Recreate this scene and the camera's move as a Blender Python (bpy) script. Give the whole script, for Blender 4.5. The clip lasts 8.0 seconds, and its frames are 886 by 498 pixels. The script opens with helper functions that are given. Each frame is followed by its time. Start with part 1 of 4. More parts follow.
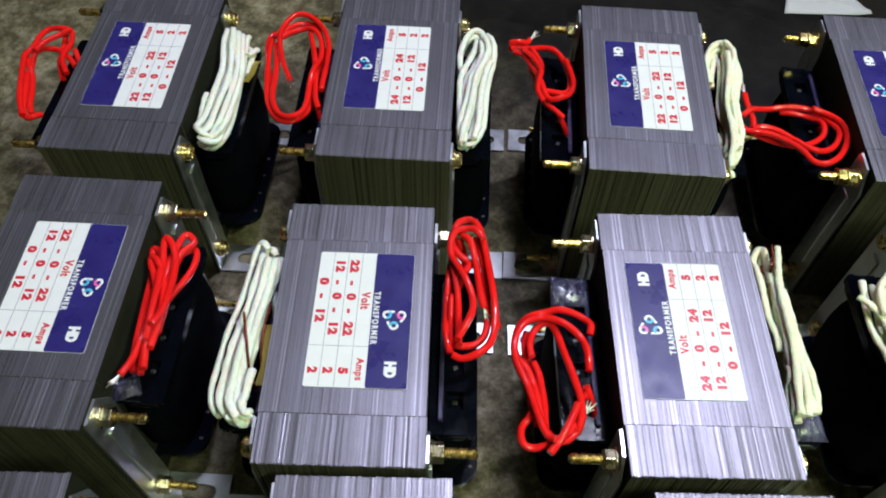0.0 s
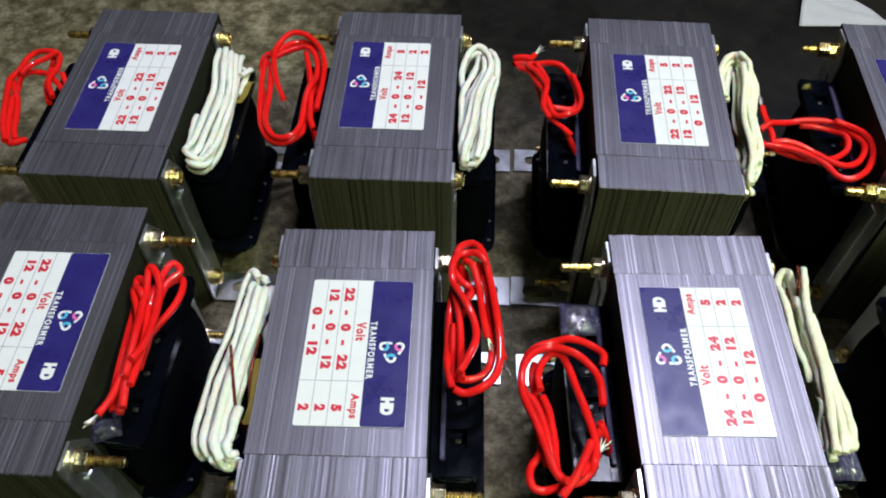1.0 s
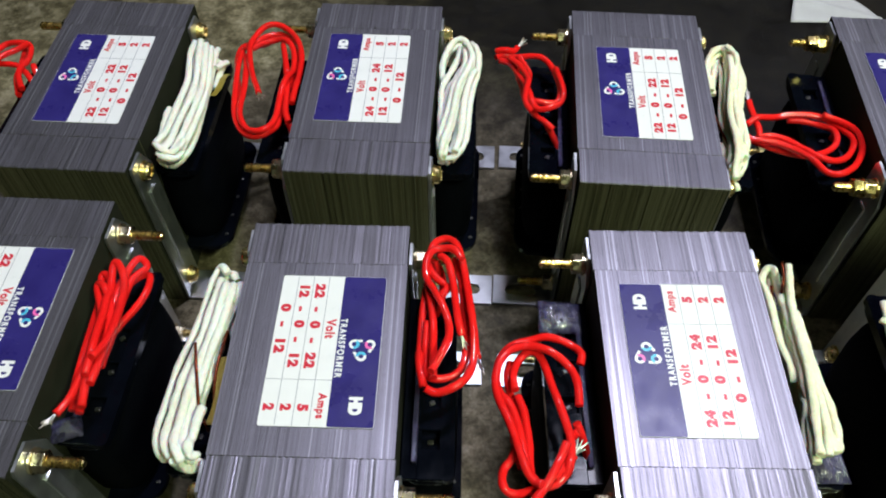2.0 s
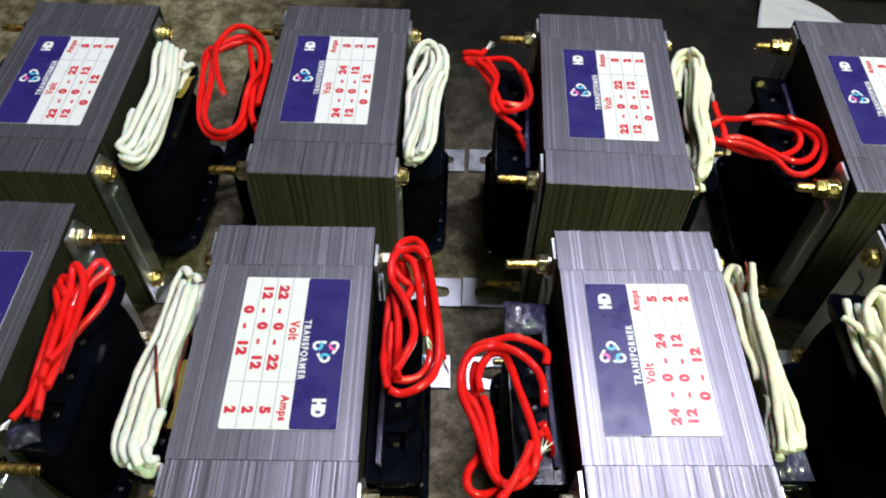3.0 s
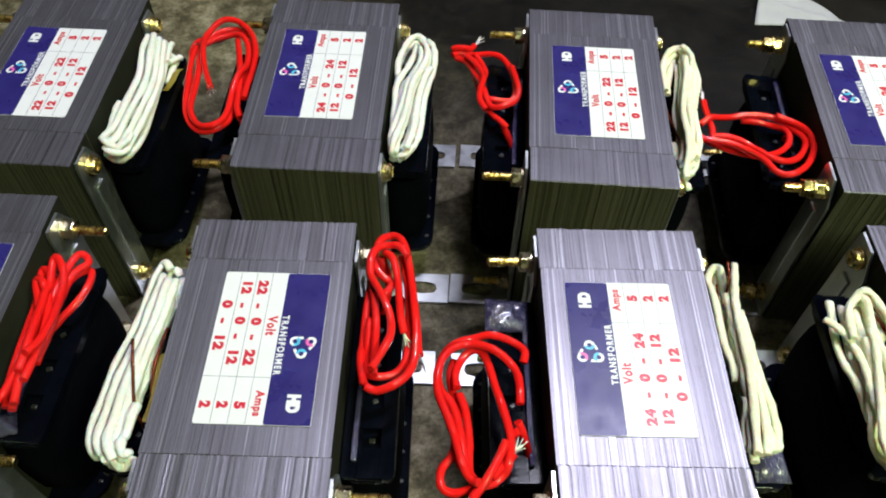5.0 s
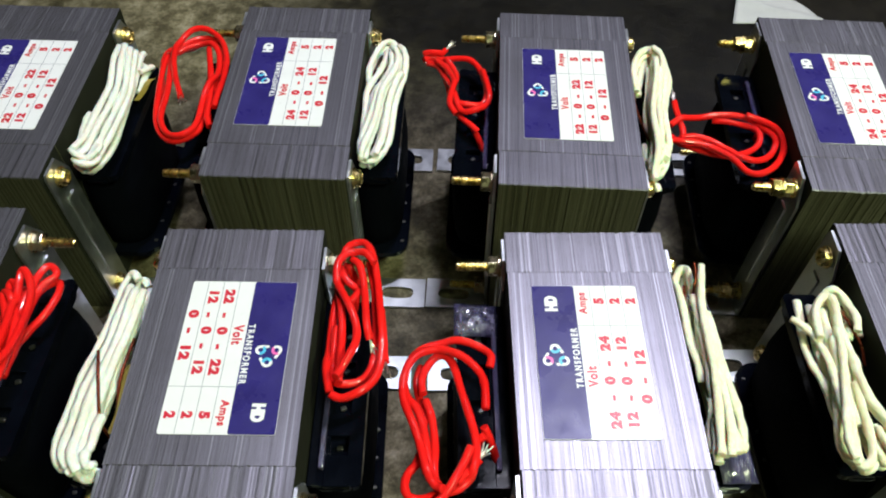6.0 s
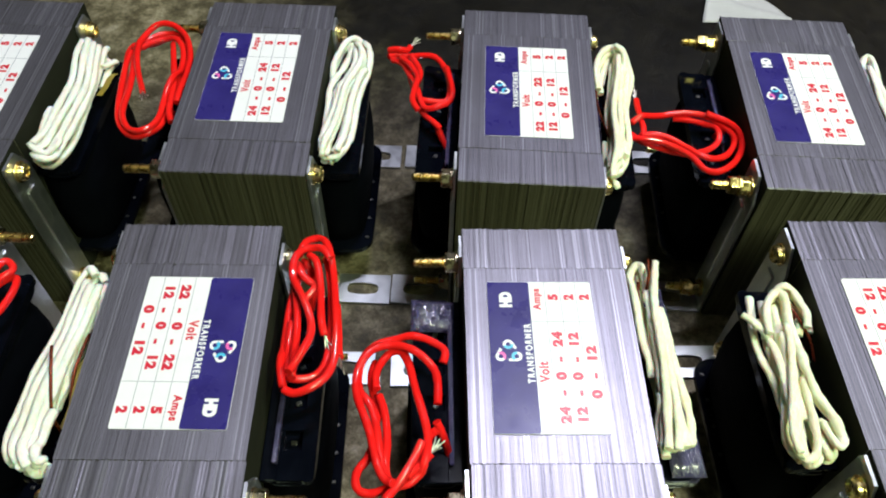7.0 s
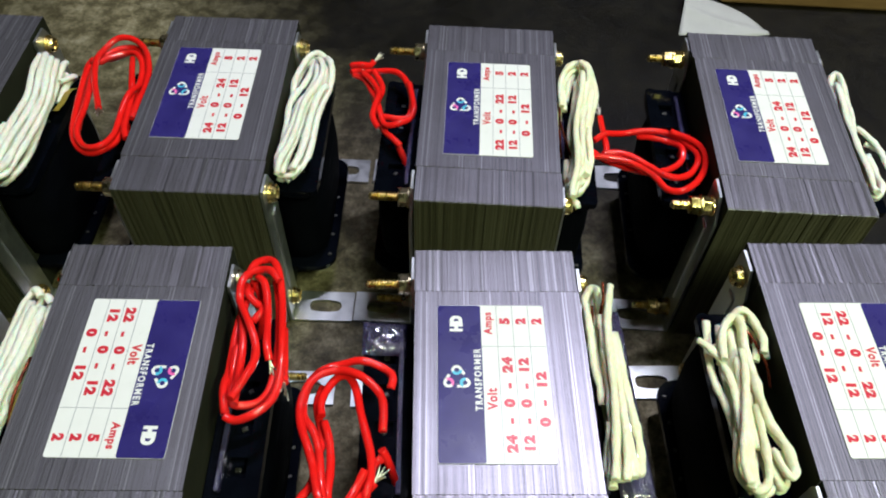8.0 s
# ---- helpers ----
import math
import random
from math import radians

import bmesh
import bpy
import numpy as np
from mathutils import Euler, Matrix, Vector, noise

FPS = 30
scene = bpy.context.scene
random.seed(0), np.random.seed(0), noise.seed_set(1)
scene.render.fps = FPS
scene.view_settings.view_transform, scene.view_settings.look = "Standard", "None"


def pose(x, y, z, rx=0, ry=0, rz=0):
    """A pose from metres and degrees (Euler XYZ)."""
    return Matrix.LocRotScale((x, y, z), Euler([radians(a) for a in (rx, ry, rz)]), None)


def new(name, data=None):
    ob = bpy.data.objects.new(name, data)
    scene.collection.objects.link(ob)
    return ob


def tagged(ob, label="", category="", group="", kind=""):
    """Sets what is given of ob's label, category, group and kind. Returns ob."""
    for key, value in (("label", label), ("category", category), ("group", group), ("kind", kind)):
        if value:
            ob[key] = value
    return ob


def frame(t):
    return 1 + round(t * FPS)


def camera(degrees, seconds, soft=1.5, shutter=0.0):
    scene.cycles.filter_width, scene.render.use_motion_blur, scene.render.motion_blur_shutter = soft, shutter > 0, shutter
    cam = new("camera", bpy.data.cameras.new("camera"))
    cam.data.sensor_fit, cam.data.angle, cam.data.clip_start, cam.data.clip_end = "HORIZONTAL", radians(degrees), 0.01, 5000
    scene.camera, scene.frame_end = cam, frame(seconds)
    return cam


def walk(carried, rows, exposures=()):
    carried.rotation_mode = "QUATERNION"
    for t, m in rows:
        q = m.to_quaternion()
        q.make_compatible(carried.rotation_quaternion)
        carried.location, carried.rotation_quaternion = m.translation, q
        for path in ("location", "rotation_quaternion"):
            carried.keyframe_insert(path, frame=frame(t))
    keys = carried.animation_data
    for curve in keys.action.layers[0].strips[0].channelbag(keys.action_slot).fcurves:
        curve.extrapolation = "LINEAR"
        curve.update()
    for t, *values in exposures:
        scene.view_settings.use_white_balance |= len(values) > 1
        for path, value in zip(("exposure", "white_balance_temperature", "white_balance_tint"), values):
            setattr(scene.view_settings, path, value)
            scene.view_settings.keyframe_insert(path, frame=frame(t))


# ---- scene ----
cam = camera(59.1, 8.0, soft=2.0)
# seconds, place, yaw, pitch, roll
ROWS = [
    (0.0, -0.0062, -0.1902, 0.3601, -0.23, -55.00, -1.43),
    (0.2, -0.0063, -0.1866, 0.3519, 0.20, -54.11, 0.34),
    (0.5, -0.0025, -0.1818, 0.3507, 1.23, -53.82, 0.94),
    (1.0, -0.0017, -0.1782, 0.3438, 1.34, -53.18, 0.58),
    (1.5, -0.0009, -0.1743, 0.3374, 1.46, -53.54, 0.38),
    (2.0, 0.0075, -0.1749, 0.3346, 1.21, -52.95, 0.34),
    (2.2, 0.0132, -0.1764, 0.3326, 0.56, -52.22, 0.64),
    (3.3, 0.0125, -0.1765, 0.3314, -1.56, -52.37, -1.81),
    (3.5, 0.0147, -0.1756, 0.3311, -1.08, -52.56, -1.50),
    (4.0, 0.0162, -0.1755, 0.3303, -0.87, -52.82, -1.75),
    (4.5, 0.0189, -0.1748, 0.3314, -0.38, -52.91, -1.42),
    (4.7, 0.0198, -0.1750, 0.3314, -0.52, -52.82, -1.58),
    (5.8, 0.0328, -0.1738, 0.3326, -0.47, -52.69, -0.43),
    (6.0, 0.0350, -0.1737, 0.3327, -0.44, -52.64, -0.35),
    (6.5, 0.0418, -0.1742, 0.3315, -1.48, -53.12, -1.32),
    (7.0, 0.0468, -0.1749, 0.3342, -1.88, -52.89, -1.67),
    (7.5, 0.0530, -0.1707, 0.3336, -2.05, -52.89, -1.62),
    (8.0, 0.0643, -0.1666, 0.3345, -2.02, -52.59, -1.97),
]
walk(cam, [(t, pose(x, y, z, 90 + pitch, 0, yaw) @ pose(0, 0, 0, 0, 0, -roll)) for t, x, y, z, yaw, pitch, roll in ROWS],
     exposures=((0.0, 0.46, 5700, 7), (2.0, 0.54, 5850, 7), (3.5, 0.62, 5950, 6), (6.5, 0.66, 6000, 4), (7.5, 0.70, 6000, 4), (8.0, 0.46, 6000, 4)))

# ---- world and light ----
world = bpy.data.worlds.new("dim_room")
scene.world = world
world.use_nodes = True
world.node_tree.nodes["Background"].inputs["Color"].default_value = (0.8, 0.9, 1.0, 1)
world.node_tree.nodes["Background"].inputs["Strength"].default_value = 0.002

LAMPS = ((0.44, 0.60, 1.95, 25, 0.6, 20.5, (0.93, 0.855, 1.0)), (0.60, -0.50, 1.15, 60, 0.5, 11, (0.93, 1.0, 0.56)))
for lx, ly, lz, turn, reach, watts, tint in LAMPS:
    tube_light = bpy.data.lights.new("tube_light", "AREA")
    tube_light.shape, tube_light.size, tube_light.size_y = "RECTANGLE", reach, 0.06
    tube_light.energy, tube_light.color = watts, tint
    new("tube_light", tube_light).matrix_world = pose(lx, ly, lz - 0.03, 0, 0, turn)


# ---- materials ----
def material(name):
    m = bpy.data.materials.new(name)
    m.use_nodes = True
    return m, m.node_tree, m.node_tree.nodes["Principled BSDF"]


def node(tree, kind, **values):
    n = tree.nodes.new(kind)
    for key, value in values.items():
        n.inputs[key.replace("_", " ")].default_value = value
    return n


def ramp(tree, source, stops):
    r = tree.nodes.new("ShaderNodeValToRGB")
    while len(r.color_ramp.elements) < len(stops):
        r.color_ramp.elements.new(0.5)
    for e, (at, col) in zip(r.color_ramp.elements, stops):
        e.position, e.color = at, (*col, 1)
    tree.links.new(source, r.inputs["Fac"])
    return r.outputs["Color"]


def coords(tree, scale=(1, 1, 1)):
    tc = tree.nodes.new("ShaderNodeTexCoord")
    mp = tree.nodes.new("ShaderNodeMapping")
    mp.inputs["Scale"].default_value = scale
    tree.links.new(tc.outputs["Object"], mp.inputs["Vector"])
    return mp.outputs["Vector"]


def noise_tex(tree, vec, scale, detail=5, rough=0.6):
    n = node(tree, "ShaderNodeTexNoise", Scale=scale, Detail=detail, Roughness=rough)
    tree.links.new(vec, n.inputs["Vector"])
    return n.outputs["Fac"]


def mix(tree, fac, a, b_, kind="MIX"):
    n = tree.nodes.new("ShaderNodeMix")
    n.data_type, n.blend_type = "RGBA", kind
    for sock, value in ((n.inputs[0], fac), (n.inputs[6], a), (n.inputs[7], b_)):
        if isinstance(value, (float, int)):
            sock.default_value = value
        elif isinstance(value, tuple):
            sock.default_value = (*value, 1)
        else:
            tree.links.new(value, sock)
    return n.outputs[2]


def bump(tree, bsdf, height, strength, distance):
    n = node(tree, "ShaderNodeBump", Strength=strength, Distance=distance)
    tree.links.new(height, n.inputs["Height"])
    tree.links.new(n.outputs["Normal"], bsdf.inputs["Normal"])


def grained(name, low, high, scale, rough=(0.4, 0.6), metal=0.0, relief=0.0, depth=0.0002, stretch=(1, 1, 1), big=None, coat=0.0, shine=0.5, soft=0.0):
    """A surface whose colour runs between two tones with grain and larger stains."""
    m, t, s = material(name)
    vec = coords(t, stretch)
    fine = noise_tex(t, vec, scale, 6, 0.65)
    coarse = noise_tex(t, vec, big or scale / 7, 3, 0.5)
    both = mix(t, 0.5, fine, coarse)
    t.links.new(ramp(t, both, ((0.32, low), (0.68, high))), s.inputs["Base Color"])
    r = ramp(t, fine, ((0.3, (rough[0],) * 3), (0.7, (rough[1],) * 3)))
    t.links.new(r, s.inputs["Roughness"])
    s.inputs["Metallic"].default_value = metal
    s.inputs["Coat Weight"].default_value = coat
    s.inputs["Specular IOR Level"].default_value = shine
    if relief:
        bump(t, s, fine, relief, depth)
    if soft:
        s.inputs["Subsurface Weight"].default_value, s.inputs["Subsurface Scale"].default_value = soft, 0.0015
    return m


def lamination_steel():
    m, t, s = material("lamination_steel")
    geo = t.nodes.new("ShaderNodeNewGeometry")
    info = t.nodes.new("ShaderNodeObjectInfo")
    vec = coords(t, (2000, 9, 60))
    streak = noise_tex(t, vec, 1.0, 4, 0.6)
    stain = noise_tex(t, coords(t), 38, 5, 0.6)
    tone = ramp(t, geo.outputs["Random Per Island"], ((0.0, (0.15, 0.142, 0.170)), (0.12, (0.222, 0.211, 0.248)), (0.86, (0.262, 0.250, 0.293)), (1.0, (0.42, 0.41, 0.465))))
    tone = mix(t, 0.35, tone, ramp(t, streak, ((0.3, (0.55, 0.55, 0.57)), (0.7, (1.0, 1.0, 1.0)))), "MULTIPLY")
    tone = mix(t, 0.4, tone, ramp(t, stain, ((0.35, (0.70, 0.68, 0.66)), (0.6, (1, 1, 1)))), "MULTIPLY")
    tone = mix(t, 1.0, tone, ramp(t, info.outputs["Random"], ((0.0, (0.88, 0.88, 0.90)), (1.0, (1.08, 1.08, 1.08)))), "MULTIPLY")
    t.links.new(tone, s.inputs["Base Color"])
    s.inputs["Metallic"].default_value = 0.74
    rough = ramp(t, geo.outputs["Random Per Island"], ((0.0, (0.44,) * 3), (0.6, (0.41,) * 3), (1.0, (0.38,) * 3)))
    t.links.new(rough, s.inputs["Roughness"])
    bump(t, s, streak, 0.25, 0.0001)
    return m


def olive_end_steel():
    """Sheared sheet ends in brown-green tones with uneven upright streaks."""
    m, t, s = material("olive_sheet_ends")
    geo = t.nodes.new("ShaderNodeNewGeometry")
    tone = ramp(t, geo.outputs["Random Per Island"], ((0.0, (0.13, 0.125, 0.077)), (0.5, (0.18, 0.174, 0.110)), (1.0, (0.235, 0.228, 0.150))))
    mottle = noise_tex(t, coords(t, (60, 60, 9)), 1.0, 5, 0.6)
    t.links.new(mix(t, 0.5, tone, ramp(t, mottle, ((0.35, (0.55, 0.54, 0.46)), (0.65, (1, 1, 1)))), "MULTIPLY"), s.inputs["Base Color"])
    s.inputs["Metallic"].default_value = 0.55
    s.inputs["Roughness"].default_value = 0.42
    bump(t, s, mottle, 0.15, 0.0002)
    return m


def concrete():
    m, t, s = material("stained_dimmed_concrete")
    vec = coords(t)
    fine = noise_tex(t, vec, 420, 8, 0.75)
    blot = noise_tex(t, vec, 75, 9, 0.74)
    patch = noise_tex(t, vec, 9, 5, 0.6)
    col = ramp(t, blot, ((0.32, (0.040, 0.034, 0.017)), (0.46, (0.135, 0.117, 0.066)), (0.55, (0.26, 0.23, 0.145)), (0.70, (0.46, 0.42, 0.31))))
    col = mix(t, 0.8, col, ramp(t, patch, ((0.36, (0.34, 0.34, 0.30)), (0.64, (1.0, 0.97, 0.90)))), "MULTIPLY")
    col = mix(t, 0.75, col, ramp(t, fine, ((0.32, (0.35, 0.35, 0.35)), (0.5, (0.9, 0.9, 0.9)), (0.72, (1.3, 1.3, 1.3)))), "MULTIPLY")
    # dimness beyond the rows, painted into the floor as a ragged dark patch
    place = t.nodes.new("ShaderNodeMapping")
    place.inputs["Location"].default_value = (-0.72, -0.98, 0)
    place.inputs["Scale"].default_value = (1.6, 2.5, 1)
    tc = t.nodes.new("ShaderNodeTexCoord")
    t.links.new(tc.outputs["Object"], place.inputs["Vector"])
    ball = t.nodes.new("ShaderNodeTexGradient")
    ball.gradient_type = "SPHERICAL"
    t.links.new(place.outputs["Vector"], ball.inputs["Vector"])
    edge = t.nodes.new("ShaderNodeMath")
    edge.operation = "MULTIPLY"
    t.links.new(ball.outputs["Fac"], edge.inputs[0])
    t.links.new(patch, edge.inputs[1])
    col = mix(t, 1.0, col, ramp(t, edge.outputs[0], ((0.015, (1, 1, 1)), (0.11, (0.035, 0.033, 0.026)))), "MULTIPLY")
    t.links.new(col, s.inputs["Base Color"])
    t.links.new(ramp(t, patch, ((0.36, (0.30,) * 3), (0.62, (0.6,) * 3))), s.inputs["Roughness"])
    s.inputs["Specular IOR Level"].default_value = 0.2
    bump(t, s, fine, 0.55, 0.001)
    return m


STEEL = lamination_steel()
OLIVE_ENDS = olive_end_steel()
SHEET_FLATS = grained("dark_sheet_steel", (0.012, 0.013, 0.008), (0.030, 0.031, 0.021), 60, (0.6, 0.8), 0.0, 0.1, 0.0002, shine=0.08)
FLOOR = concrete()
ZINC = grained("zinc_plated_steel", (0.55, 0.57, 0.59), (0.80, 0.82, 0.84), 160, (0.28, 0.44), 0.95, 0.08, 0.0002)
BRASS = grained("yellow_plated_brass", (0.68, 0.52, 0.17), (0.92, 0.76, 0.38), 300, (0.18, 0.35), 1.0, 0.1, 0.0001)
PALE_BRASS = grained("pale_plated_nut", (0.62, 0.52, 0.32), (0.88, 0.80, 0.58), 300, (0.2, 0.38), 1.0, 0.1, 0.0001)
BLACK = grained("black_bobbin_plastic", (0.0008, 0.0010, 0.002), (0.003, 0.004, 0.008), 90, (0.05, 0.17), 0.0, 0.18, 0.0008, shine=0.07)
TAPE = grained("black_winding_tape", (0.0010, 0.0012, 0.0022), (0.003, 0.0036, 0.006), 90, (0.6, 0.8), 0.0, 0.2, 0.0004, (1, 1, 5), shine=0.02)
RED = grained("red_pvc_insulation", (0.72, 0.007, 0.007), (0.86, 0.015, 0.012), 190, (0.10, 0.2), 0.0, 0.45, 0.0008, coat=0.9, shine=0.08)
WHITE = grained("cream_cotton_sleeving", (0.78, 0.75, 0.50), (0.98, 0.97, 0.80), 520, (0.65, 0.85), 0.0, 0.9, 0.0009, big=90, soft=0.35)
COPPER = grained("enamelled_copper", (0.10, 0.016, 0.006), (0.22, 0.045, 0.014), 200, (0.2, 0.35), 0.8)
TINNED = grained("tinned_copper_strands", (0.5, 0.47, 0.42), (0.8, 0.77, 0.72), 400, (0.25, 0.4), 1.0)
DULL = grained("dull_solder", (0.03, 0.03, 0.03), (0.12, 0.115, 0.105), 500, (0.35, 0.55), 0.8)
YELLOW = grained("yellow_insulating_film", (0.55, 0.42, 0.06), (0.72, 0.58, 0.14), 90, (0.3, 0.5))
WHITE_COOL = grained("white_cotton_sleeving", (0.75, 0.73, 0.63), (0.97, 0.97, 0.91), 520, (0.65, 0.85), 0.0, 0.9, 0.0009, big=90, soft=0.35)
PAPER = grained("white_paper", (0.40, 0.39, 0.41), (0.52, 0.51, 0.53), 60, (0.6, 0.75), 0.0, 0.06, 0.0004)
STICKER = grained("white_label_stock", (0.80, 0.79, 0.82), (0.88, 0.87, 0.90), 80, (0.26, 0.36), shine=0.35)
def scuffed_print():
    m, t, s = material("navy_print")
    vec = coords(t)
    tone = ramp(t, noise_tex(t, vec, 60), ((0.3, (0.022, 0.016, 0.13)), (0.7, (0.036, 0.028, 0.19))))
    worn = ramp(t, noise_tex(t, vec, 520, 6, 0.7), ((0.66, (0, 0, 0)), (0.74, (1, 1, 1))))
    t.links.new(mix(t, worn, tone, (0.30, 0.28, 0.42)), s.inputs["Base Color"])
    t.links.new(ramp(t, noise_tex(t, vec, 90), ((0.3, (0.22,) * 3), (0.7, (0.40,) * 3))), s.inputs["Roughness"])
    s.inputs["Specular IOR Level"].default_value = 0.3
    return m


NAVY = scuffed_print()
INK = grained("red_print", (0.55, 0.010, 0.03), (0.68, 0.02, 0.05), 200, (0.3, 0.4))
LINE = grained("grey_print", (0.25, 0.25, 0.32), (0.35, 0.35, 0.42), 200, (0.3, 0.4))
PINK = grained("pink_print", (0.75, 0.10, 0.42), (0.85, 0.16, 0.5), 200, (0.3, 0.4))
CYAN = grained("cyan_print", (0.08, 0.45, 0.70), (0.12, 0.55, 0.8), 200, (0.3, 0.4))
WOOD = grained("brown_wood", (0.20, 0.11, 0.045), (0.36, 0.21, 0.09), 60, (0.5, 0.7), 0.0, 0.2, 0.0004, (1, 12, 12))
PLASTER = grained("grey_plaster", (0.085, 0.086, 0.045), (0.125, 0.124, 0.07), 14, (0.8, 0.95), 0.0, 0.1, 0.002)
ENAMEL = grained("white_lamp_enamel", (0.7, 0.7, 0.7), (0.8, 0.8, 0.8), 30, (0.3, 0.4))
WRINKLED = grained("crinkled_dark_tape", (0.015, 0.013, 0.040), (0.06, 0.053, 0.13), 230, (0.10, 0.25), 0.0, 0.8, 0.003, (1, 0.4, 1), coat=1.0, shine=1.0)
GLOW, _t, _s = material("lit_tube")
_s.inputs["Emission Color"].default_value, _s.inputs["Emission Strength"].default_value = (0.9, 0.96, 1, 1), 8.0


# ---- mesh helpers ----
def thing(name, m, label, category, group=""):
    ob = new(name)
    ob.empty_display_size = 0.01
    ob.matrix_world = m
    return tagged(ob, label, category, group)


def mesh_of(bm, name, mat, smooth=False):
    me = bpy.data.meshes.new(name)
    bmesh.ops.recalc_face_normals(bm, faces=bm.faces[:])
    bm.to_mesh(me)
    bm.free()
    me.materials.append(mat)
    for poly in me.polygons:
        poly.use_smooth = smooth
    return me


def part(name, me, parent, label="", m=None):
    ob = new(name, me)
    ob.parent = parent
    if m is not None:
        ob.matrix_basis = m
    return tagged(ob, label)


def box_into(bm, x0, x1, y0, y1, z0, z1, bevel=0.0):
    r = bmesh.ops.create_cube(bm, size=1)["verts"]
    for v in r:
        v.co = (x0 + (v.co.x + 0.5) * (x1 - x0), y0 + (v.co.y + 0.5) * (y1 - y0), z0 + (v.co.z + 0.5) * (z1 - z0))
    if bevel:
        es = list({e for v in r for e in v.link_edges})
        bmesh.ops.bevel(bm, geom=es, offset=bevel, segments=2, affect="EDGES", profile=0.5)


def prism_into(bm, outline, lo, hi, axis):
    """An outline of (a, b) pairs drawn out along an axis from lo to hi."""
    def at(a, b_, c_):
        return {"x": (c_, a, b_), "y": (a, c_, b_), "z": (a, b_, c_)}[axis]
    bot = [bm.verts.new(at(a, b_, lo)) for a, b_ in outline]
    top = [bm.verts.new(at(a, b_, hi)) for a, b_ in outline]
    n = len(outline)
    bm.faces.new(bot)
    bm.faces.new(top)
    for i in range(n):
        bm.faces.new((bot[i], bot[(i + 1) % n], top[(i + 1) % n], top[i]))


def lathe_into(bm, profile, n=20):
    """A profile of (x, radius) pairs turned about the x axis."""
    rings = []
    for x, r in profile:
        rings.append([bm.verts.new((x, r * math.cos(a * math.tau / n), r * math.sin(a * math.tau / n))) for a in range(n)])
    for a, b_ in zip(rings, rings[1:]):
        for i in range(n):
            bm.faces.new((a[i], a[(i + 1) % n], b_[(i + 1) % n], b_[i]))
    bm.faces.new(rings[0])
    bm.faces.new(rings[-1])


def rounded(x0, x1, y0, y1, r, n=6):
    """The outline of a rectangle with rounded corners."""
    pts = []
    for cx, cy, a0 in ((x1 - r, y1 - r, 0), (x0 + r, y1 - r, 90), (x0 + r, y0 + r, 180), (x1 - r, y0 + r, 270)):
        for i in range(n + 1):
            a = radians(a0 + 90 * i / n)
            pts.append((cx + r * math.cos(a), cy + r * math.sin(a)))
    return pts


def slotted_into(bm, x0, x1, y0, y1, z0, z1, sx0, sx1, sw, n=48):
    """A plate with one long round-ended slot through it."""
    cx, cy, hw = (sx0 + sx1) / 2, (y0 + y1) / 2, sw / 2
    loops = {}
    for i in range(n):
        a = math.tau * (i + 0.5) / n
        dx, dy = math.cos(a), math.sin(a)
        half = (sx1 - sx0) / 2 - hw
        inner = (cx + half * max(-1, min(1, 1.6 * dx)) + hw * dx, cy + hw * dy)
        s = min(((x1 - cx) / dx if dx > 0 else (x0 - cx) / dx), ((y1 - cy) / dy if dy > 0 else (y0 - cy) / dy))
        outer = (cx + dx * s, cy + dy * s)
        for key, (px, py) in (("i", inner), ("o", outer)):
            for lev, z in ((0, z0), (1, z1)):
                loops.setdefault((key, lev), []).append(bm.verts.new((px, py, z)))
    for i in range(n):
        j = (i + 1) % n
        for (ka, la), (kb, lb) in ((("i", 1), ("o", 1)), (("o", 0), ("i", 0)), (("o", 1), ("o", 0)), (("i", 0), ("i", 1))):
            bm.faces.new((loops[ka, la][i], loops[ka, la][j], loops[kb, lb][j], loops[kb, lb][i]))
    for cxx, cyy in ((x0, y0), (x0, y1), (x1, y0), (x1, y1)):
        for lev in (0, 1):
            v = min(loops["o", lev], key=lambda w: (w.co.x - cxx) ** 2 + (w.co.y - cyy) ** 2)
            v.co.x, v.co.y = cxx, cyy


def tube_mesh(name, pts, r, mat, sides=8, uneven=0.0, flat=1.0):
    """A round wire along a row of points, or an uneven, flattened sleeve."""
    pts = np.asarray(pts, float)
    tan = np.gradient(pts, axis=0)
    tan /= np.linalg.norm(tan, axis=1)[:, None] + 1e-12
    nrm = np.cross(tan[0], (0.3, 0.2, 1.0))
    rings = []
    rng = np.random.default_rng(len(pts) + int(abs(pts[0][0]) * 1e6))
    swell = 1 + uneven * np.convolve(rng.normal(0, 1, len(pts) + 2), (0.4, 0.6, 0.4), "valid")
    for q, d, f in zip(pts, tan, swell):
        nrm = nrm - d * np.dot(nrm, d)
        nrm = nrm / (np.linalg.norm(nrm) + 1e-12)
        side = np.cross(d, nrm)
        a = np.arange(sides) * math.tau / sides
        rings.append(q + r * f * (np.cos(a)[:, None] * nrm * flat + np.sin(a)[:, None] * side / flat))
    verts = np.concatenate(rings)
    n, faces = len(pts), []
    for i in range(n - 1):
        for k in range(sides):
            faces.append((i * sides + k, i * sides + (k + 1) % sides, (i + 1) * sides + (k + 1) % sides, (i + 1) * sides + k))
    faces.append(tuple(range(sides))[::-1])
    faces.append(tuple((n - 1) * sides + k for k in range(sides)))
    me = bpy.data.meshes.new(name)
    me.from_pydata(verts.tolist(), [], faces)
    me.materials.append(mat)
    for poly in me.polygons:
        poly.use_smooth = len(poly.vertices) == 4
    return me


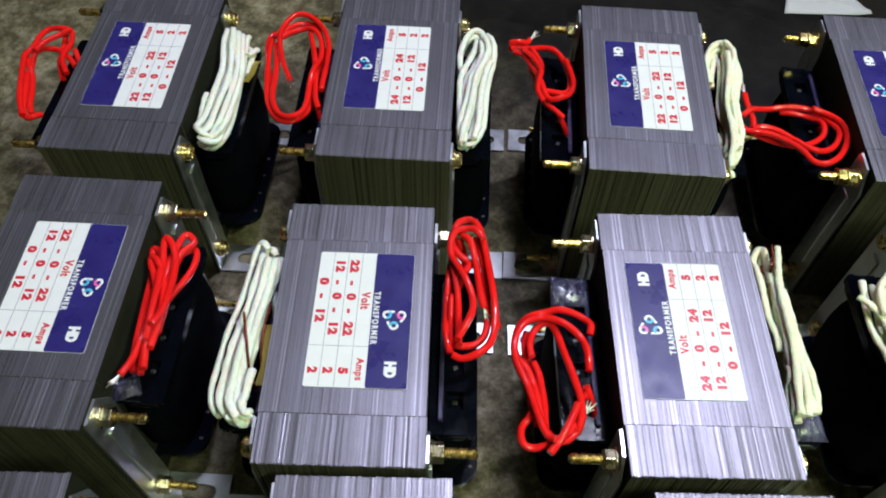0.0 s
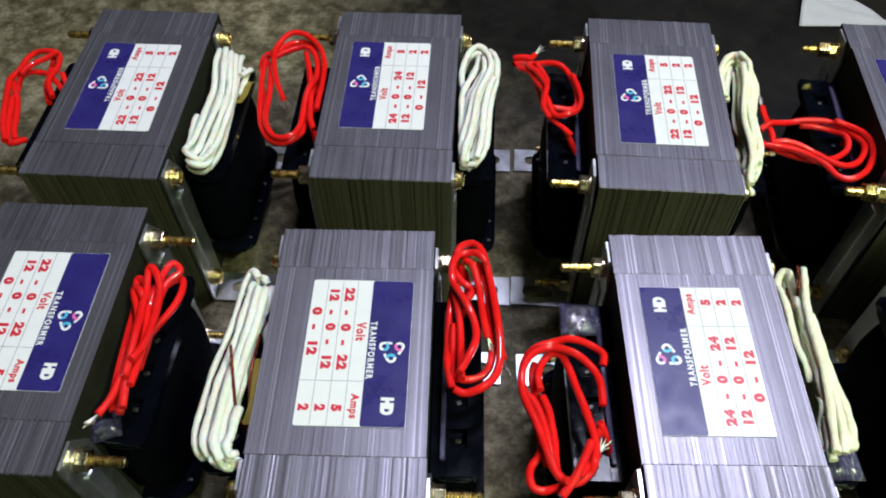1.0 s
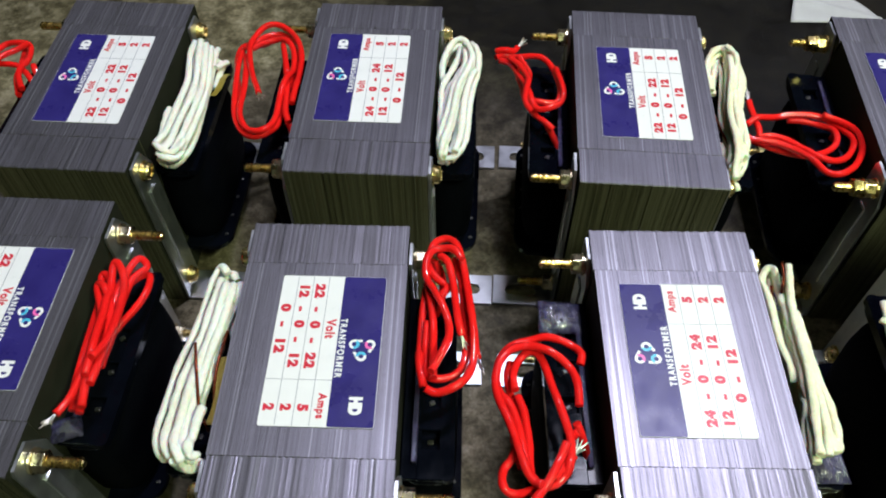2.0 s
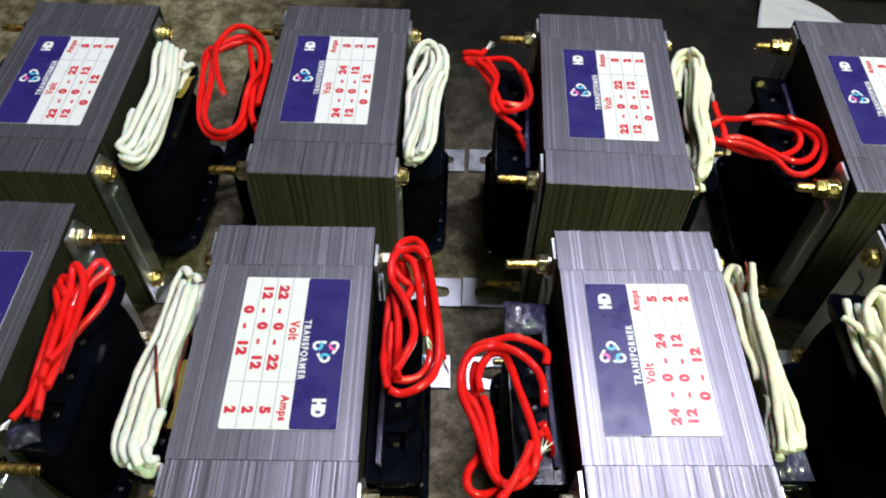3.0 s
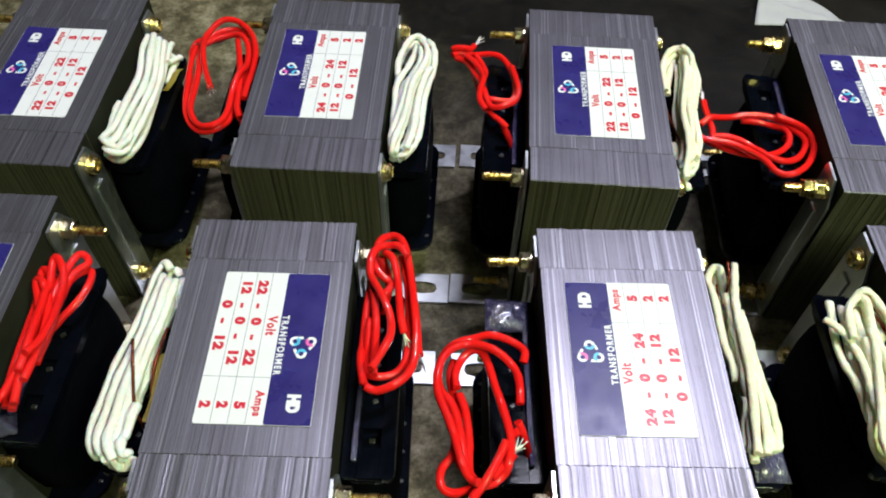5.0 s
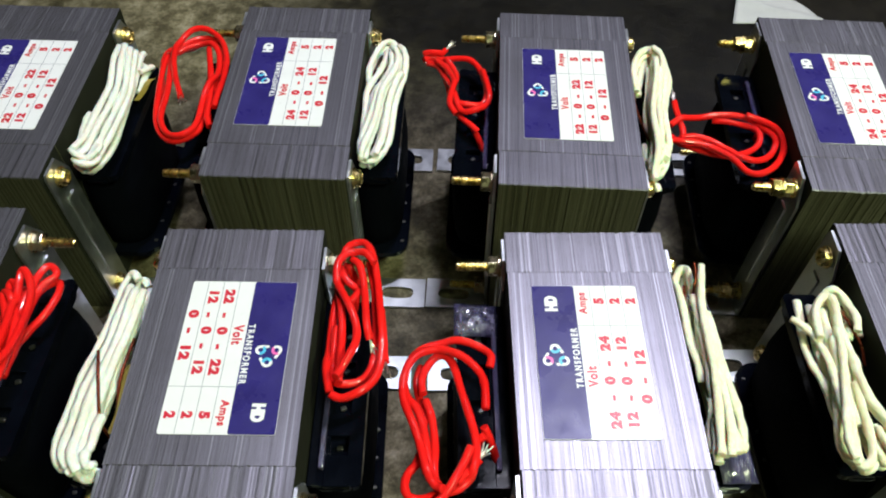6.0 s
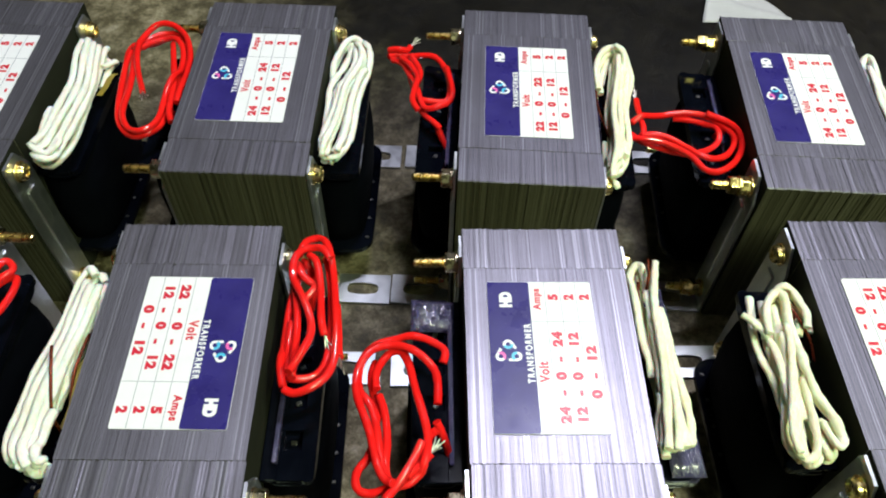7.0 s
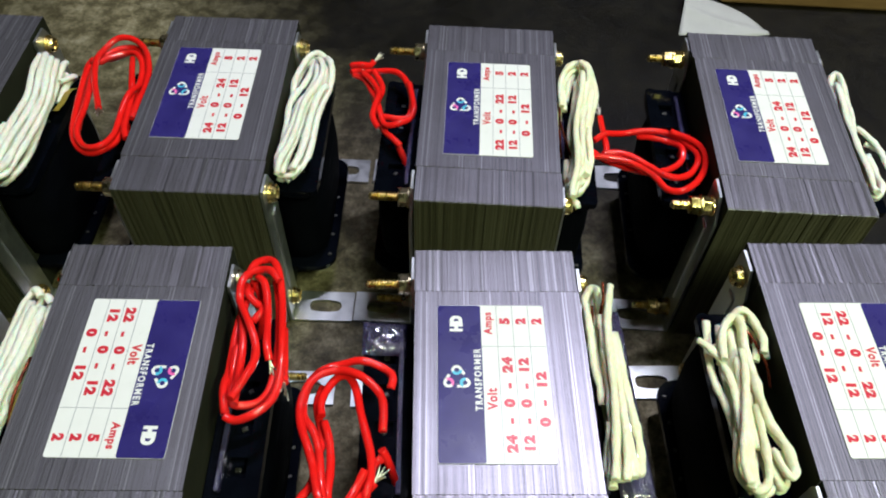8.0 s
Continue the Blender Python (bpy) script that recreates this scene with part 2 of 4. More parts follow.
def smooth_path(ctrl, per=8):
    """A flowing line through a few control points."""
    c_ = [np.array(v, float) for v in ctrl]
    c_ = [2 * c_[0] - c_[1]] + c_ + [2 * c_[-1] - c_[-2]]
    out = []
    for i in range(1, len(c_) - 2):
        p0, p1, p2, p3 = c_[i - 1:i + 3]
        for k in range(per):
            u = k / per
            out.append(0.5 * (2 * p1 + (p2 - p0) * u + (2 * p0 - 5 * p1 + 4 * p2 - p3) * u * u + (3 * p1 - p0 - 3 * p2 + p3) * u ** 3))
    out.append(c_[-2])
    return np.array(out)


# ---- the room ----
def slab(name, x0, x1, y0, y1, z0, z1, mat, label, category):
    bm = bmesh.new()
    box_into(bm, x0, x1, y0, y1, z0, z1)
    return tagged(new(name, mesh_of(bm, name, mat)), label, category, kind="structure")


slab("floor", -2.2, 2.6, -2.2, 2.6, -0.1, 0.0, FLOOR, "dark brown stained concrete floor, painted dimmer beyond the rows", "floor")
slab("ceiling", -2.2, 2.6, -2.2, 2.6, 2.4, 2.5, PLASTER, "plain grey ceiling", "ceiling")
slab("wall_north", -2.2, 2.6, 2.6, 2.7, 0.0, 2.4, PLASTER, "plain grey plaster wall", "wall")
slab("wall_south", -2.2, 2.6, -2.3, -2.2, 0.0, 2.4, PLASTER, "plain grey plaster wall", "wall")
slab("wall_east", 2.6, 2.7, -2.2, 2.6, 0.0, 2.4, PLASTER, "plain grey plaster wall", "wall")
slab("wall_west", -2.3, -2.2, -2.2, 2.6, 0.0, 2.4, PLASTER, "plain grey plaster wall", "wall")

bm = bmesh.new()
box_into(bm, -0.62, 0.62, -0.04, 0.04, 0.03, 0.08, 0.004)
HOUSING = mesh_of(bm, "housing", ENAMEL)
bm = bmesh.new()
lathe_into(bm, ((-0.6, 0.013), (0.6, 0.013)), 16)
TUBE = mesh_of(bm, "tube", GLOW, True)
bm = bmesh.new()
box_into(bm, -0.006, 0.006, -0.006, 0.006, 0.08, 0.35)
HANGER = mesh_of(bm, "hanger", ENAMEL)
for lx, ly, lz, turn, reach, watts, tint in LAMPS:
    fixture = thing("tube_lamp", pose(lx, ly, lz, 0, 0, turn), "white ceiling tube lamp, switched on", "lamp", "tube lamps under the ceiling")
    part("housing", HOUSING, fixture, "", Matrix.Diagonal((reach / 1.2, 1, 1, 1)))
    part("tube", TUBE, fixture, "glowing tube", pose(0, 0, 0.01) @ Matrix.Diagonal((reach / 1.2, 1, 1, 1)))
    for sx in (-reach / 3, reach / 3):
        part("hanger", HANGER, fixture, "", Matrix.Translation((sx, 0, 0.08)) @ Matrix.Diagonal((1, 1, (2.4 - lz - 0.08) / 0.27, 1)) @ Matrix.Translation((0, 0, -0.08)))

# ---- transformers ----
WIDE, LONG, TALL, BASE = 0.0603, 0.114, 0.097, 0.0015
HALF, END = WIDE / 2, 0.019


def core_mesh(seed):
    """Interleaved steel sheets on edge, in a middle run and two end runs."""
    rng = np.random.default_rng(seed)
    n = 120
    pitch = WIDE / n
    verts, faces = [], []
    for y0, y1, dx, dz in ((-LONG / 2, -LONG / 2 + END, rng.uniform(-0.0006, 0.0006), -0.00008), (-LONG / 2 + END, LONG / 2 - END, 0.0, 0.0), (LONG / 2 - END, LONG / 2, rng.uniform(-0.0006, 0.0006), -0.00008)):
        shift = 0.0
        for i in range(n):
            # every other pair of sheets butts at this end
            open_near, open_far = (0.00014, 0.0) if i // 2 % 2 else (0.0, 0.00014)
            if rng.random() < 0.35:
                shift = rng.normal(0, 0.00005)
            tilt = rng.normal(0, 0.000002 if dz == 0 else 0.000012)
            rise = rng.normal(0, 0.00004)
            jag = rng.normal(0, 0.00012)
            x0 = -HALF + i * pitch + dx
            x1 = x0 + pitch * rng.uniform(0.88, 0.98)
            t_ = TALL + dz + shift
            k = len(verts)
            ya = y0 + (jag if y0 < -0.05 else open_near if y0 < 0 else open_far)
            yb = y1 + (jag if y1 > 0.05 else -open_near if y1 < 0 else -open_far)
            # the outer corners are sheared round
            ca, cb = (rng.uniform(0.0002, 0.0005) if abs(y) > 0.05 else 0.00003 for y in (y0, y1))
            profile = [(ya, BASE), (yb, BASE), (yb, t_ + rise - cb), (yb - cb, t_ + rise), (ya + ca, t_ - rise), (ya, t_ - rise - ca)]
            verts += [(x0, y, z - tilt) for y, z in profile] + [(x1, y, z + tilt) for y, z in profile]
            for i_ in range(6):
                j_ = (i_ + 1) % 6
                faces.append((k + i_, k + j_, k + 6 + j_, k + 6 + i_))
            faces += [tuple(k + i_ for i_ in range(5, -1, -1)), tuple(k + 6 + i_ for i_ in range(6))]
    me = bpy.data.meshes.new("core")
    me.from_pydata(verts, [], faces)
    me.materials.append(STEEL)
    me.materials.append(SHEET_FLATS)
    me.materials.append(OLIVE_ENDS)
    # the flat of a sheet is near black, its ends olive brown, its other edges bright
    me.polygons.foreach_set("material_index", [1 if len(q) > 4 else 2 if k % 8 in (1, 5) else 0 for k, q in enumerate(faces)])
    return me


def bracket_mesh():
    """A zinc strip up the core's side with its foot turned outwards on the floor; built for +x, the foot's slot through it."""
    bm = bmesh.new()
    w = 0.0172
    prism_into(bm, ((-w / 2, 0.0006), (w / 2, 0.0006), (w / 2, TALL - 0.013), (w / 2 - 0.006, TALL - 0.0015), (-w / 2 + 0.001, TALL - 0.0015), (-w / 2, TALL - 0.004)), 0.0, 0.0011, "x")
    box_into(bm, 0.0010, 0.0021, -0.003, 0.003, 0.022, 0.076, 0.0005)
    slotted_into(bm, 0.0014, 0.0305, -w / 2, w / 2, 0.0002, 0.0016, 0.0085, 0.0245, 0.0072)
    return mesh_of(bm, "bracket", ZINC)


def nut_mesh(mat):
    bm = bmesh.new()
    hexa = [(0.0041 * math.cos(radians(60 * i + 12)), 0.0041 * math.sin(radians(60 * i + 12))) for i in range(6)]
    prism_into(bm, hexa, 0.0009, 0.0049, "x")
    bmesh.ops.bevel(bm, geom=bm.edges[:], offset=0.0003, segments=2, affect="EDGES", profile=0.5)
    lathe_into(bm, ((0.0, 0.0045), (0.0009, 0.0045)), 24)
    return mesh_of(bm, "nut", mat)


def thread_mesh():
    bm = bmesh.new()
    prof, x = [(0.0, 0.0018)], 0.0
    while x < 0.0155:
        prof += [(x + 0.00025, 0.00205), (x + 0.00045, 0.00205), (x + 0.0008, 0.00152), (x + 0.0009, 0.00152)]
        x += 0.0010
    prof += [(x + 0.0004, 0.0013)]
    lathe_into(bm, prof, 16)
    return mesh_of(bm, "thread", BRASS, False)


def head_mesh():
    bm = bmesh.new()
    lathe_into(bm, ((0.0, 0.0046), (0.0008, 0.0046), (0.0008, 0.0038), (0.0026, 0.0038), (0.0034, 0.0033), (0.0038, 0.0022), (0.0037, 0.0014), (0.0022, 0.0006)), 24)
    for a in (20, 110):
        s = bmesh.ops.create_cube(bm, size=1)["verts"]
        bmesh.ops.transform(bm, matrix=pose(0.0034, 0, 0, a) @ Matrix.Diagonal((0.0012, 0.0046, 0.0004, 1)), verts=s)
    return mesh_of(bm, "bolt_head", BRASS)


def flange_mesh(out, z, deep):
    """One cheek of the bobbin beside the core, towards +x."""
    bm = bmesh.new()
    x0 = HALF + 0.0005
    if deep:
        prism_into(bm, rounded(x0, x0 + out, -0.0372, 0.0372, 0.0065), z - 0.0045, z - 0.003, "z")
        box_into(bm, x0, x0 + 0.0068, -0.0365, 0.0365, z - 0.003, z - 0.0008, 0.0003)
        prism_into(bm, rounded(x0 + out - 0.0052, x0 + out, -0.0372, 0.0372, 0.0024), z - 0.003, z, "z")
        for y, w in ((-0.0313, 0.0056), (-0.0145, 0.0043), (0.0, 0.0044), (0.0145, 0.0043), (0.0313, 0.0056)):
            box_into(bm, x0 + 0.0055, x0 + out - 0.002, y - w, y + w, z - 0.003, z - 0.0002, 0.0004)
    else:
        prism_into(bm, rounded(x0 - 0.012, x0 + out, -0.0372, 0.0372, 0.009), z - 0.0028, z, "z")
    return mesh_of(bm, "bobbin_cheek", BLACK)


def rail_mesh():
    bm = bmesh.new()
    box_into(bm, HALF + 0.004, HALF + 0.006, -0.031, 0.031, 0.0735, 0.0785, 0.0006)
    return mesh_of(bm, "rail", WRINKLED)


def winding_mesh():
    """The taped winding that swells out of the core's side, towards +x."""
    bm = bmesh.new()
    rings = []
    for z, k in ((0.0222, 0.90), (0.026, 0.97), (0.036, 1.0), (0.049, 1.02), (0.06, 1.0), (0.068, 0.96), (0.0722, 0.88)):
        row = []
        for i in range(25):
            a = math.pi * (i / 24 - 0.5)
            cx, sy = math.cos(a), math.sin(a)
            x = HALF - 0.001 + 0.0205 * k * abs(cx) ** 0.4
            y = 0.0352 * k * math.copysign(abs(sy) ** 0.5, sy)
            row.append(bm.verts.new((x, y, z)))
        rings.append(row)
    for a, b_ in zip(rings, rings[1:]):
        for i in range(24):
            bm.faces.new((a[i], a[i + 1], b_[i + 1], b_[i]))
        bm.faces.new((a[24], a[0], b_[0], b_[24]))
    bm.faces.new(rings[0])
    bm.faces.new(rings[-1])
    return mesh_of(bm, "winding", TAPE, True)


def lug_mesh():
    bm = bmesh.new()
    box_into(bm, -0.0011, 0.0011, -0.0009, 0.0009, 0.0, 0.0022, 0.0004)
    return mesh_of(bm, "solder_lug", DULL)


def text_mesh(words, mat, bold):
    """Letters with the foot of the text at 0 and its width and height 1."""
    cu = bpy.data.curves.new("words", "FONT")
    cu.body = words
    cu.offset = bold
    cu.space_character = 1.0 if words == "HD" else 1.35 if len(words) == 11 else 1.15
    ob = new("words", cu)
    dg = bpy.context.evaluated_depsgraph_get()
    me = bpy.data.meshes.new_from_object(ob.evaluated_get(dg))
    bpy.data.objects.remove(ob)
    bpy.data.curves.remove(cu)
    n = len(me.vertices)
    co = np.empty(n * 3)
    me.vertices.foreach_get("co", co)
    co = co.reshape(n, 3)
    lo, hi = co.min(0), co.max(0)
    co[:, 0] = (co[:, 0] - lo[0]) / (hi[0] - lo[0])
    co[:, 1] = (co[:, 1] - lo[1]) / (hi[1] - lo[1])
    co[:, 2] = 0
    me.vertices.foreach_set("co", co.ravel())
    me.update()
    me.materials.clear()
    me.materials.append(mat)
    me.name = "text"
    return me


LAB_L, LAB_W = 0.0597, 0.0382
DARK = 0.405 * LAB_W


def text_plate(s0, s1, h0, h1):
    """Where a text between s0..s1 along the label and h0..h1 up it lies: unit text to label."""
    return Matrix.Translation((s0 * LAB_L, h0 * LAB_W, 0.00026)) @ Matrix.Diagonal(((s1 - s0) * LAB_L, (h1 - h0) * LAB_W, 1, 1))


def flat_mesh(name, outline, z0, z1, mat):
    bm = bmesh.new()
    prism_into(bm, outline, z0, z1, "z")
    return mesh_of(bm, name, mat)


TEXTS = {}


def words(s, mat):
    if (s, mat.name) not in TEXTS:
        TEXTS[s, mat.name] = text_mesh(s, mat, 0.09 if s == "HD" else 0.04 if len(s) in (4, 11) else 0.07)
    return TEXTS[s, mat.name]


def drop_mesh(mat, first, last, tail, w=0.00052):
    """A printed open ring, or a stretch of it from first to last degrees, with a straight tail along its outer side."""
    bm = bmesh.new()
    pts = [(tail * k / 4, 0.00135, 0.0, 1.0) for k in range(4, 0, -1)] if tail else []
    for i in range(33):
        a = radians(90 + first + (last - first) * i / 32)
        pts.append((0.00135 * math.cos(a), 0.00135 * math.sin(a), math.cos(a), math.sin(a)))
    row = [[bm.verts.new((px + d * nx, py + d * ny, 0)) for d in (-w, w)] for px, py, nx, ny in pts]
    for (a, b_), (c_, d) in zip(row, row[1:]):
        bm.faces.new((a, b_, d, c_))
    return mesh_of(bm, "mark", mat)


SHEET = flat_mesh("label", rounded(0, LAB_L, 0, LAB_W, 0.0009, 3), 0.0, 0.00015, STICKER)
PANEL = flat_mesh("dark_panel", rounded(0.0001, LAB_L - 0.0001, LAB_W - DARK, LAB_W - 0.0001, 0.0008, 3), 0.0001, 0.0002, NAVY)
RULES = []
for h in (0.25, 0.5, 0.75):
    y = (LAB_W - DARK) * h
    RULES.append(flat_mesh("rule", ((0.0003, y - 0.00010), (LAB_L - 0.0003, y - 0.00010), (LAB_L - 0.0003, y + 0.00010), (0.0003, y + 0.00010)), 0.0001, 0.0002, LINE))
RULES.append(flat_mesh("rule", ((0.715 * LAB_L - 0.0001, 0.0002), (0.715 * LAB_L + 0.0001, 0.0002), (0.715 * LAB_L + 0.0001, LAB_W - DARK), (0.715 * LAB_L - 0.0001, LAB_W - DARK)), 0.0001, 0.0002, LINE))
MARK = drop_mesh(STICKER, 0, 330, 0.0028)
TINTS = [drop_mesh(tint, 170, 330, 0) for tint in (CYAN, PINK, CYAN)]


def label_on(parent, volts, cx, cy, turn):
    """The printed sticker; it reads away from its nut side's foot, lying on the core."""
    m = pose(cx, cy, TALL + 0.00025, 0, 0, 90 + turn) @ Matrix.Translation((-LAB_L / 2, -LAB_W / 2, 0))
    lab = part("label", SHEET, parent, "white and navy rating label with red figures", m)
    part("dark_panel", PANEL, lab, "navy printed panel")
    for me in RULES:
        part("rule", me, lab)
    row = 0.595 / 4
    for s, s0, s1, k, hh in ((volts, 0.06, 0.645, 2, 0.098), ("12  -  0  -  12", 0.075, 0.64, 1, 0.098), ("0  -  12", 0.21, 0.55, 0, 0.098), ("Volt", 0.31, 0.445, 3, 0.092), ("Amps", 0.795, 0.95, 3, 0.10), ("5", 0.866, 0.910, 2, 0.098), ("2", 0.866, 0.910, 1, 0.098), ("2", 0.866, 0.910, 0, 0.098)):
        h0 = row * (k + 0.5) - hh / 2
        part("text", words(s, INK), lab, "", text_plate(s0, s1, h0, h0 + hh))
    part("text", words("TRANSFORMER", STICKER), lab, "", text_plate(0.305, 0.70, 0.606, 0.672))
    part("text", words("HD", STICKER), lab, "", text_plate(0.815, 0.925, 0.765, 0.885))
    for k in range(3):
        spin = radians(120 * k)
        at = pose(0.505 * LAB_L + 0.0032 * math.cos(spin), 0.828 * LAB_W + 0.0032 * math.sin(spin), 0.00026, 0, 0, 120 * k - 150)
        part("mark", MARK, lab, "white printed mark", at)
        part("mark_tint", TINTS[k], lab, "tinted printed mark", Matrix.Translation((0, 0, 0.00004)) @ at)


BRACKET, NUT, THREAD, HEAD = bracket_mesh(), nut_mesh(PALE_BRASS), thread_mesh(), head_mesh()
YELLOW_NUT = nut_mesh(BRASS)
CHEEK_TOP, CHEEK_LOW, RAIL, WINDING, LUG = flange_mesh(0.0185, 0.0772, True), flange_mesh(0.0215, 0.0215, False), rail_mesh(), winding_mesh(), lug_mesh()


def transformer(x, y, turn, flipped, volts, lab, label, locknut=False):
    """One transformer: nuts on its -x side, heads on its +x side, standing on four slotted feet."""
    ob = thing("transformer", pose(x, y, 0, 0, 0, turn + (180 if flipped else 0)), label, "transformer", "transformers standing in rows on the floor")
    part("core", core_mesh(int(abs(x * 7919 + y * 104729) * 100)), ob, "stacked grey steel laminations")["kind"] = "stuff"
    for side in (0, 180):
        spin = pose(0, 0, 0, 0, 0, side)
        cheek = part("bobbin_cheek", CHEEK_TOP, ob, "black plastic bobbin cheek with terminal wells", spin)
        part("rail", RAIL, cheek)
        for k in range(4):
            part("solder_lug", LUG, cheek, "", pose(HALF + 0.0105, (-0.0224, -0.0073, 0.0073, 0.0224)[k], 0.0727, 0, 0, 20 * k))
        low = part("bobbin_cheek", CHEEK_LOW, ob, "black plastic bobbin cheek", spin)
        for k in range(4):
            part("solder_lug", LUG, low, "", pose(HALF + 0.0188, -0.0290 + 0.0125 * k, 0.0203, 0, 0, 15 * k) @ Matrix.Diagonal((0.8, 0.8, 0.8, 1)))
        part("winding", WINDING, ob, "black taped winding", spin)
        for e in (-1, 1):
            part("bracket", BRACKET, ob, "zinc-plated mounting bracket with slotted foot", spin @ pose(HALF + 0.0004, e * (LONG / 2 - 0.0101), 0))
    for e in (-1, 1):
        for z in (BASE + 0.0095, TALL - 0.0095):
            at = (HALF + 0.0018, e * (LONG / 2 - 0.0095), z)
            bolt = part("bolt", HEAD, ob, "yellow plated bolt", pose(*at))
            part("nut", YELLOW_NUT if locknut else NUT, bolt, "", pose(-2 * at[0], 0, 0, 0, 0, 180))
            if locknut:
                part("locknut", YELLOW_NUT, bolt, "", pose(-2 * at[0] - 0.0049, 0, 0, 25, 0, 180))
            part("thread", THREAD, bolt, "", pose(-2 * at[0] - 0.0009, 0, 0, 0, 0, 180))
    label_on(ob, volts, *lab)
    return ob


V22, V24 = "22  -  0  -  22", "24  -  0  -  24"
STEEL_LABEL = "grey laminated steel transformer, black bobbin, "
transformer(-0.1554, 0.1008, -2.7, False, V22, (-0.001, 0.000, 0.6), STEEL_LABEL + "22 volt label")
transformer(-0.0316, 0.0999, -2.2, False, V24, (-0.0024, 0.0028, 0.3), STEEL_LABEL + "24 volt label")
transformer(0.0921, 0.0947, -3.4, False, V22, (-0.0005, -0.0006, 0.5), STEEL_LABEL + "22 volt label")
transformer(0.2190, 0.0912, -3.5, False, V24, (-0.0024, 0.0000, 0.7), STEEL_LABEL + "24 volt label, near paper", True)
transformer(-0.1600, -0.0290, -2.3, True, V22, (-0.0033, -0.0022, 0.5), STEEL_LABEL + "22 volt label, turned about")
transformer(-0.0400, -0.0410, -0.6, True, V22, (-0.0037, -0.0020, -0.3), STEEL_LABEL + "22 volt label, turned about")
transformer(0.0905, -0.0425, 0.0, False, V24, (-0.0030, 0.0016, 0.0), STEEL_LABEL + "scuffed 24 volt label")
transformer(0.2193, -0.0380, 0.0, True, V22, (-0.0008, 0.0010, 0.0), STEEL_LABEL + "22 volt label, turned about")
transformer(-0.1600, -0.1590, 0.0, True, V22, (0.0, 0.0, 0.0), STEEL_LABEL + "22 volt label")
transformer(-0.0304, -0.1582, 0.0, True, V22, (0.0, 0.0, 0.0), STEEL_LABEL + "22 volt label")
transformer(0.0985, -0.1615, 0.0, False, V24, (0.0, 0.0, 0.0), STEEL_LABEL + "24 volt label")

# ---- lead wires ----
SHELF = 0.0774


